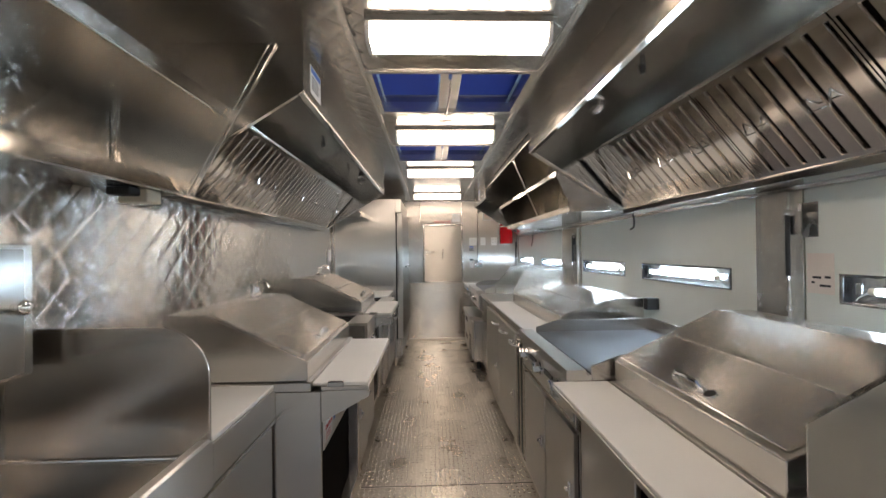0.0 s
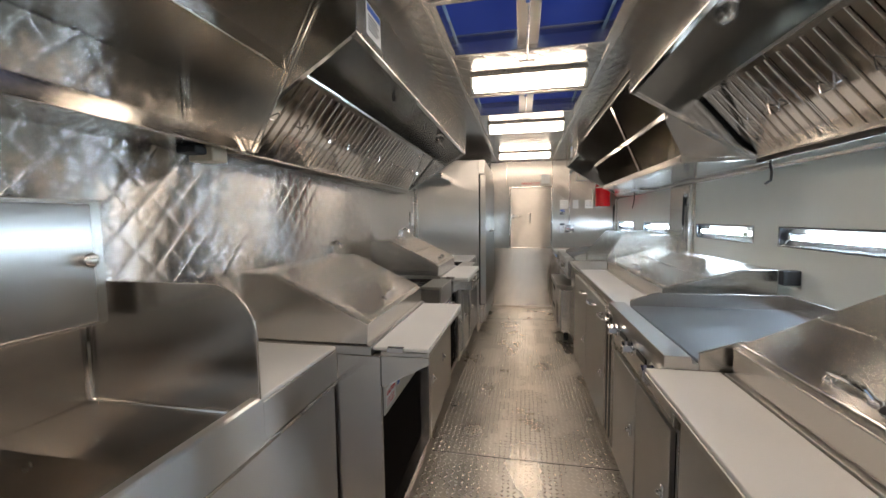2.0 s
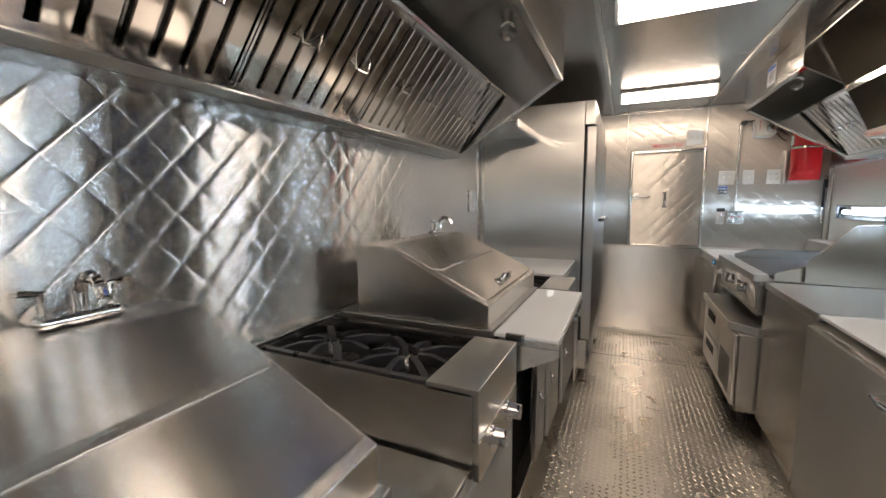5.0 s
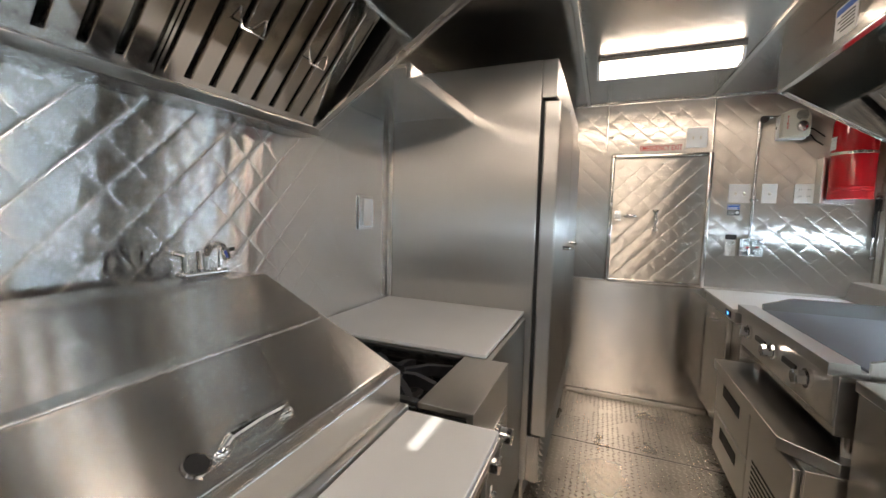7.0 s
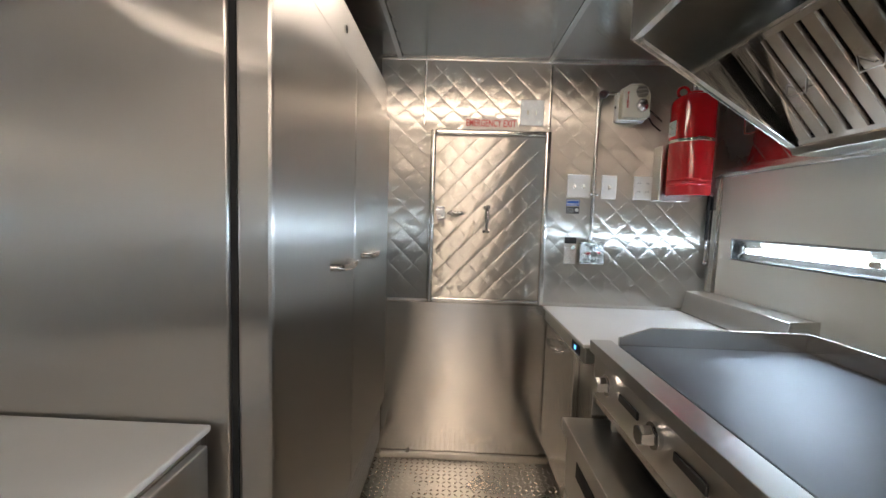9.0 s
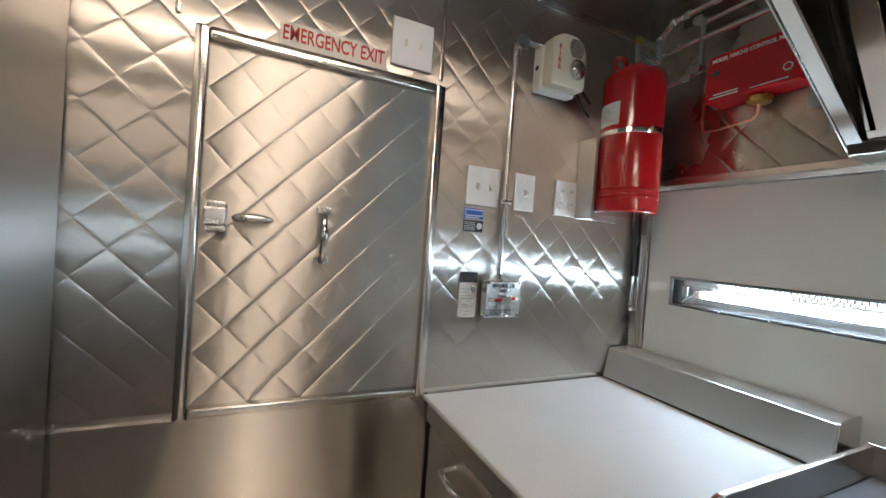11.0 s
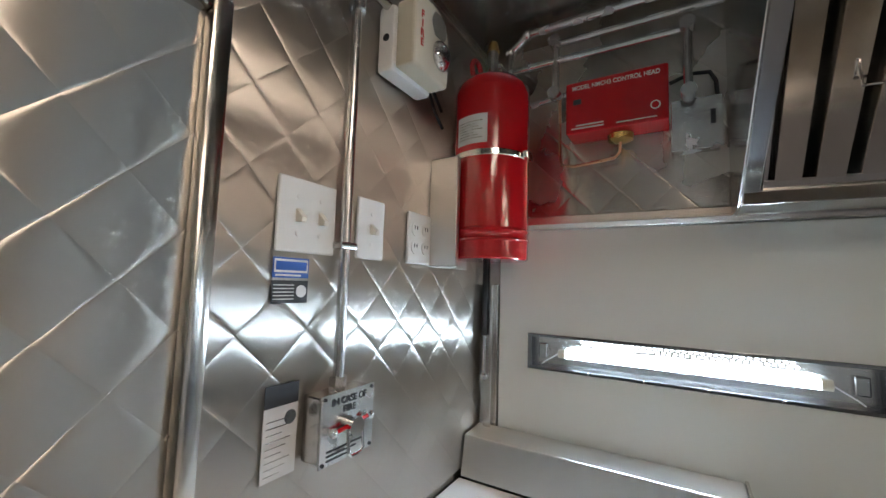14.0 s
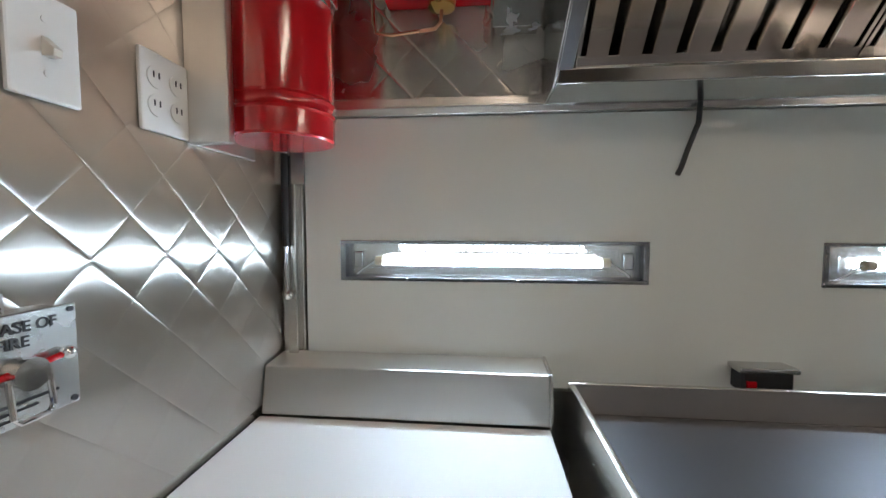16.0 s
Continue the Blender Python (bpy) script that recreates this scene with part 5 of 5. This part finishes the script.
t = thing("tag_label", (1.01, YF, 1.10), "white data label with black header", "label")
part("sheet", box(B(), 0.979, 1.040, y - 0.0008, y, 1.098, 1.205, 0), PAPER, t)
part("header", box(B(), 0.979, 1.040, y - 0.0008, y, 1.2055, 1.238, 0), INK, t)
for k in range(9):
    part("print", box(B(), 0.984, 1.012 + 0.008 * (k % 3), y - 0.0013, y - 0.0009, 1.106 + k * 0.0098, 1.1075 + k * 0.0098, 0), GALV, t)
part("seal", cyl(B(), (1.026, y - 0.0013, 1.185), (1.026, y - 0.0009, 1.185), 0.011), GALV, t)

t = thing("fire_pull_station", (1.105, YF, 1.16), "grey steel manual fire pull station with ring pull", "fire pull station")
part("box", box(B(), 1.050, 1.168, YF - 0.050, YF - 0.007, 1.108, 1.214, 0.004), GALV, t)
part("cover", box(B(), 1.047, 1.171, YF - 0.054, YF - 0.0505, 1.105, 1.217, 0.003), GALV, t, "flat grey cover plate")
lettering("lettering", "IN CASE OF", 0.0155, pose(1.109, YF - 0.0550, 1.202, 90, 0, 0), INK, t)
lettering("lettering", "FIRE", 0.0155, pose(1.109, YF - 0.0550, 1.187, 90, 0, 0), INK, t)
for k in range(3):
    part("print", box(B(), 1.062, 1.108 + 0.02 * k, YF - 0.0552, YF - 0.0542, 1.113 + k * 0.007, 1.1155 + k * 0.007, 0), INK, t)
part("knob", cyl(B(), (1.112, YF - 0.072, 1.158), (1.112, YF - 0.0545, 1.158), 0.016), CHROME, t)
part("ring", tube(B(), [(1.095, YF - 0.066, 1.158), (1.095, YF - 0.07, 1.12), (1.100, YF - 0.07, 1.114), (1.125, YF - 0.07, 1.114), (1.130, YF - 0.07, 1.12), (1.130, YF - 0.066, 1.158)], 0.0028, 8), CHROME, t, "bent wire ring pull")
part("seal_rod", cyl(B(), (1.068, YF - 0.063, 1.158), (1.150, YF - 0.063, 1.166), 0.0035), RED, t)
for x, z in ((1.066, 1.158), (1.152, 1.166)):
    part("rod_end", ball(B(), (x, YF - 0.063, z), 0.008, (1, 1, 1), 10), CHROME, t)
for x in (1.054, 1.164):
    for z in (1.111, 1.211):
        part("screw", cyl(B(), (x, YF - 0.0556, z), (x, YF - 0.0542, z), 0.0032, seg=8), INK, t)

t = thing("conduit", (1.105, YF, 1.22), "galvanised conduit running up from the pull station", "pipe")
part("pipe", cyl(B(), (1.105, YF - 0.028, 1.222), (1.105, YF - 0.028, 1.918), 0.0095), GALV, t)
part("connector", cyl(B(), (1.105, YF - 0.028, 1.2145), (1.105, YF - 0.028, 1.235), 0.015, seg=6), GALV, t)
part("strap", box(B(), 1.085, 1.125, YF - 0.040, YF - 0.016, 1.455, 1.468, 0.003), GALV, t)
part("elbow_fitting", tube(B(), [(1.105, YF - 0.028, 1.905), (1.106, YF - 0.028, 1.945), (1.115, YF - 0.03, 1.965), (1.145, YF - 0.03, 1.967)], 0.016, 12), GALV, t)
part("elbow_cap", cyl(B(), (1.118, YF - 0.052, 1.955), (1.118, YF - 0.03, 1.955), 0.022), GALV, t)
part("pipe", cyl(B(), (1.146, YF - 0.03, 1.967), (1.26, YF - 0.03, 1.972), 0.0095), GALV, t)

t = thing("fire_alarm", (1.25, YF, 1.83), "cream fire alarm strobe with speaker slots", "fire alarm")
part("back_box", box(B(), 1.188, 1.332, YF - 0.048, YF - 0.007, 1.828, 1.972, 0.008), PLASTIC, t)
part("body", prism(B(), [(1.196, 1.835), (1.326, 1.835), (1.332, 1.85), (1.332, 1.95), (1.318, 1.985), (1.285, 2.0), (1.235, 1.998), (1.196, 1.975)], YF - 0.095, YF - 0.0485, 0.006), CREAM, t)
part("strobe", ball(B(), (1.292, YF - 0.095, 1.895), 0.027, (1, 0.75, 1.1), 16), CHROME, t, "faceted chrome strobe")
part("strobe_lens", ball(B(), (1.292, YF - 0.093, 1.895), 0.031, (1, 0.8, 1.1), 16), GLASS, t)
for k in range(9):
    w = 0.030 - 0.0012 * abs(k - 4) ** 1.6
    part("speaker_slot", box(B(), 1.288 - w, 1.288 + w, YF - 0.0963, YF - 0.0952, 1.934 + k * 0.0062, 1.937 + k * 0.0062, 0), INK, t)
for k, ch in enumerate("FIRE"):
    lettering("letter", ch, 0.022, pose(1.222, YF - 0.0962, 1.950 - k * 0.020, 90, 0, 0), REDINK, t)
part("side_screw", cyl(B(), (1.187, YF - 0.03, 1.90), (1.1885, YF - 0.03, 1.90), 0.008), INK, t)

# ---- fire suppression ----
CX, CY = 1.527, 5.882
t = thing("suppression_cylinder", (CX, CY, 1.45), "glossy red fire suppression cylinder strapped to a wall bracket", "fire cylinder")
part("shell", lathe(B(), (CX, CY, 1.462), [(0.094, 0.0), (0.098, 0.004), (0.098, 0.045), (0.1005, 0.05), (0.098, 0.056), (0.098, 0.066), (0.1005, 0.071), (0.098, 0.077), (0.098, 0.43), (0.095, 0.448), (0.082, 0.466), (0.055, 0.478), (0.040, 0.482), (0.036, 0.492), (0.022, 0.494)], 48), RED, t)
part("clamp_band", lathe(B(), (CX, CY, 1.712), [(0.0983, 0), (0.1005, 0.002), (0.1005, 0.014), (0.0983, 0.016)], 48), POLISH, t, "steel hose clamp band")
part("clamp_screw", box(B(), CX - 0.035, CX + 0.005, CY - 0.112, CY - 0.0985, 1.711, 1.729, 0.002), CHROME, t)
ring = B()
tube(ring, arc((CX - 0.038, CY + 0.030, 1.962), 0.026, -50, 230, 14, "xz"), 0.007, 8)
part("lifting_ring", ring, RED, t)
part("valve", cyl(B(), (CX, CY, 1.950), (CX, CY, 2.025), 0.014), GALV, t)
part("valve_cap", cyl(B(), (CX, CY, 2.0255), (CX, CY, 2.052), 0.017, 0.011, 8), BRASS, t, "brass valve cap")
lab = B()
n = 14
vs = []
for k in range(n + 1):
    a = radians(146 + 52 * k / n)
    vs.append([lab.verts.new((CX + 0.0988 * math.cos(a), CY + 0.0988 * math.sin(a), z)) for z in (1.742, 1.815)])
for a, b in zip(vs, vs[1:]):
    lab.faces.new((a[0], b[0], b[1], a[1]))
sh = part("paper_label", lab, PAPER, t, "white printed paper label")
pl = B()
for row in range(7):
    vs = []
    for k in range(9):
        a = radians(151 + (40 - 6 * (row % 3)) * k / 8)
        vs.append([pl.verts.new((CX + 0.0992 * math.cos(a), CY + 0.0992 * math.sin(a), 1.755 + row * 0.007 + e)) for e in (0, 0.002)])
    for a, b in zip(vs, vs[1:]):
        pl.faces.new((a[0], b[0], b[1], a[1]))
part("label_print", pl, GALV, sh)
bk = B()
box(bk, 1.408, 1.424, YF - 0.085, YF - 0.007, 1.440, 1.71, 0.003)
box(bk, 1.4245, 1.60, YF - 0.0165, YF - 0.007, 1.440, 1.71, 0.002)
part("bracket", bk, STEEL_Y, t, "folded steel bracket")

HX = WR - 0.016
t = thing("control_head", (HX - 0.03, 5.59, 1.80), "red fire suppression control head box with brass gauge", "control box")
part("case", box(B(), HX - 0.085, HX, 5.475, 5.715, 1.805, 1.945, 0.004), RED, t)
lettering("title", "MODEL NMCH3 CONTROL HEAD", 0.016, pose(HX - 0.0858, 5.595, 1.927, 90, 0, -90), PLASTIC, t, width=0.205)
for k in range(2):
    part("print", box(B(), HX - 0.0862, HX - 0.0852, 5.62, 5.70 - 0.012 * k, 1.815 + k * 0.008, 1.8185 + k * 0.008, 0), PLASTIC, t)
part("print", box(B(), HX - 0.0862, HX - 0.0852, 5.50, 5.59, 1.815, 1.8175, 0), PLASTIC, t)
part("mark_ring", cyl(B(), (HX - 0.0862, 5.503, 1.845), (HX - 0.0852, 5.503, 1.845), 0.011), PLASTIC, t)
part("mark", cyl(B(), (HX - 0.0868, 5.503, 1.845), (HX - 0.0863, 5.503, 1.845), 0.008), RED, t)
part("indicator", box(B(), HX - 0.0862, HX - 0.0852, 5.675, 5.695, 1.882, 1.896, 0), INK, t)
part("gauge", lathe(B(), (HX - 0.045, 5.585, 1.778), [(0.012, 0), (0.030, 0.004), (0.032, 0.018), (0.018, 0.026)], 20), BRASS, t, "brass fitting")
part("tube", tube(B(), [(HX - 0.045, 5.585, 1.779), (HX - 0.045, 5.587, 1.752), (HX - 0.045, 5.60, 1.738), (HX - 0.045, 5.70, 1.728), (HX - 0.045, 5.735, 1.735), (HX - 0.045, 5.74, 1.76), (HX - 0.045, 5.74, 1.93)], 0.004, 8), COPPER, t, "thin bent copper tube")

t = thing("junction_box", (HX, 5.42, 1.79), "grey steel junction box cover", "junction box")
part("box", box(B(), HX - 0.045, HX, 5.372, 5.468, 1.738, 1.855, 0.003), GALV, t)
part("cover", box(B(), HX - 0.049, HX - 0.0455, 5.368, 5.472, 1.734, 1.859, 0.004), GALV, t)
part("knockout", cyl(B(), (HX - 0.0502, 5.42, 1.805), (HX - 0.0492, 5.42, 1.805), 0.014), GALV, t)
part("tag", box(B(), HX - 0.0502, HX - 0.0492, 5.382, 5.392, 1.79, 1.825, 0), INK, t)


def pipe_run(pts, r, label, caps=(), mat=None):
    t = thing("conduit", pts[0], label, "pipe", "suppression pipes")
    for a, b in zip(pts, pts[1:]):
        part("pipe", cyl(B(), a, b, r), mat or GALV, t)
    for p in pts[1:-1]:
        part("elbow", ball(B(), p, r * 1.45, (1, 1, 1), 12), GALV, t)
    for c in caps:
        part("elbow_cap", cyl(B(), (c[0] - 0.028, c[1], c[2]), (c[0] + 0.006, c[1], c[2]), 0.0165), GALV, t)
    return t


px = HX - 0.030
qx = HX - 0.072
pipe_run([(qx, 5.985, 2.026), (qx, 5.435, 2.026), (qx, 5.435, 1.858)], 0.010, "galvanised conduit with elbows above the control head", caps=[(qx, 5.435, 2.026), (qx, 5.435, 1.862)])
pipe_run([(qx, 5.745, 1.922), (qx, 5.745, 2.075), (qx, 5.362, 2.075)], 0.010, "galvanised conduit turning along the quilted wall", caps=[(qx, 5.745, 2.075), (qx, 5.745, 1.926)])
pipe_run([(px, 5.985, 1.915), (px, 5.65, 1.952)], 0.008, "thin galvanised conduit behind the cylinder", caps=[(px, 5.655, 1.952)])
pipe_run([(CX + 0.012, CY, 1.995), (CX + 0.085, CY - 0.01, 1.995), (CX + 0.090, CY - 0.015, 2.07), (CX + 0.075, CY - 0.07, 2.098), (CX + 0.075, 5.36, 2.102)], 0.011, "dark steel agent pipe from the cylinder valve")
t = thing("fitting", (CX + 0.05, CY, 1.96), "pale steel valve fitting on the cylinder", "fitting")
part("sleeve", box(B(), CX + 0.025, CX + 0.075, CY - 0.012, CY + 0.010, 1.983, 2.007, 0.003), CREAM, t)
t = thing("black_cable", (px, 5.44, 1.93), "black cable looping to the junction box", "cable")
part("cable", tube(B(), [(HX - 0.03, 5.474, 1.915), (HX - 0.03, 5.43, 1.93), (HX - 0.03, 5.39, 1.925), (HX - 0.03, 5.378, 1.90), (HX - 0.03, 5.376, 1.859)], 0.005, 8), RUBBER, t)
t = thing("black_cable", (1.35, 5.97, 1.86), "black cables hanging from the fire alarm", "cable")
part("cable", tube(B(), [(1.33, YF - 0.03, 1.87), (1.36, YF - 0.03, 1.85), (1.38, YF - 0.03, 1.82), (1.42, YF - 0.03, 1.79)], 0.004, 8), RUBBER, t)
part("cable", tube(B(), [(1.33, YF - 0.02, 1.90), (1.37, YF - 0.02, 1.89), (1.43, YF - 0.02, 1.84)], 0.004, 8), RUBBER, t)
t = thing("black_cable", (1.70, 5.04, 1.41), "short black cable hanging below the hood", "cable")
part("cable", tube(B(), [(1.71, 5.015, 1.574), (1.708, 5.018, 1.53), (1.706, 5.04, 1.47), (1.70, 5.055, 1.43), (1.70, 5.062, 1.415)], 0.006, 8), RUBBER, t)
t = thing("black_cable", (1.64, 2.34, 1.5), "short black cable hanging below the hood", "cable")
part("cable", tube(B(), [(1.62, 2.345, 1.574), (1.63, 2.345, 1.53), (1.625, 2.34, 1.49), (1.60, 2.335, 1.475)], 0.006, 8), RUBBER, t)

t = thing("flap_catch", (1.70, 4.855, 0.94), "black and red flap latch above the griddle", "latch")
part("body", box(B(), 1.69, WR - 0.0005, 4.805, 4.912, 0.93, 0.975, 0.004), RUBBER, t)
part("cap", box(B(), 1.685, WR - 0.0005, 4.795, 4.92, 0.9755, 0.988, 0.003), GALV, t)
part("red_tab", box(B(), 1.683, 1.6895, 4.885, 4.905, 0.935, 0.958, 0.002), RED, t)
t = thing("flap_catch", (1.70, 2.28, 1.0), "dark grey flap latch on the white flap", "latch")
part("body", box(B(), 1.66, WR - 0.0005, 2.27, 2.31, 0.99, 1.06, 0.004), RUBBER, t)

t = thing("outlet_plate", (WL, 4.44, 1.32), "chrome outlet frame with white cover", "wall plate")
part("frame", box(B(), WL + 0.0005, WL + 0.010, 4.385, 4.505, 1.245, 1.40, 0.004), CHROME, t)
part("cover", box(B(), WL + 0.0105, WL + 0.020, 4.408, 4.480, 1.262, 1.385, 0.004), PLASTIC, t)
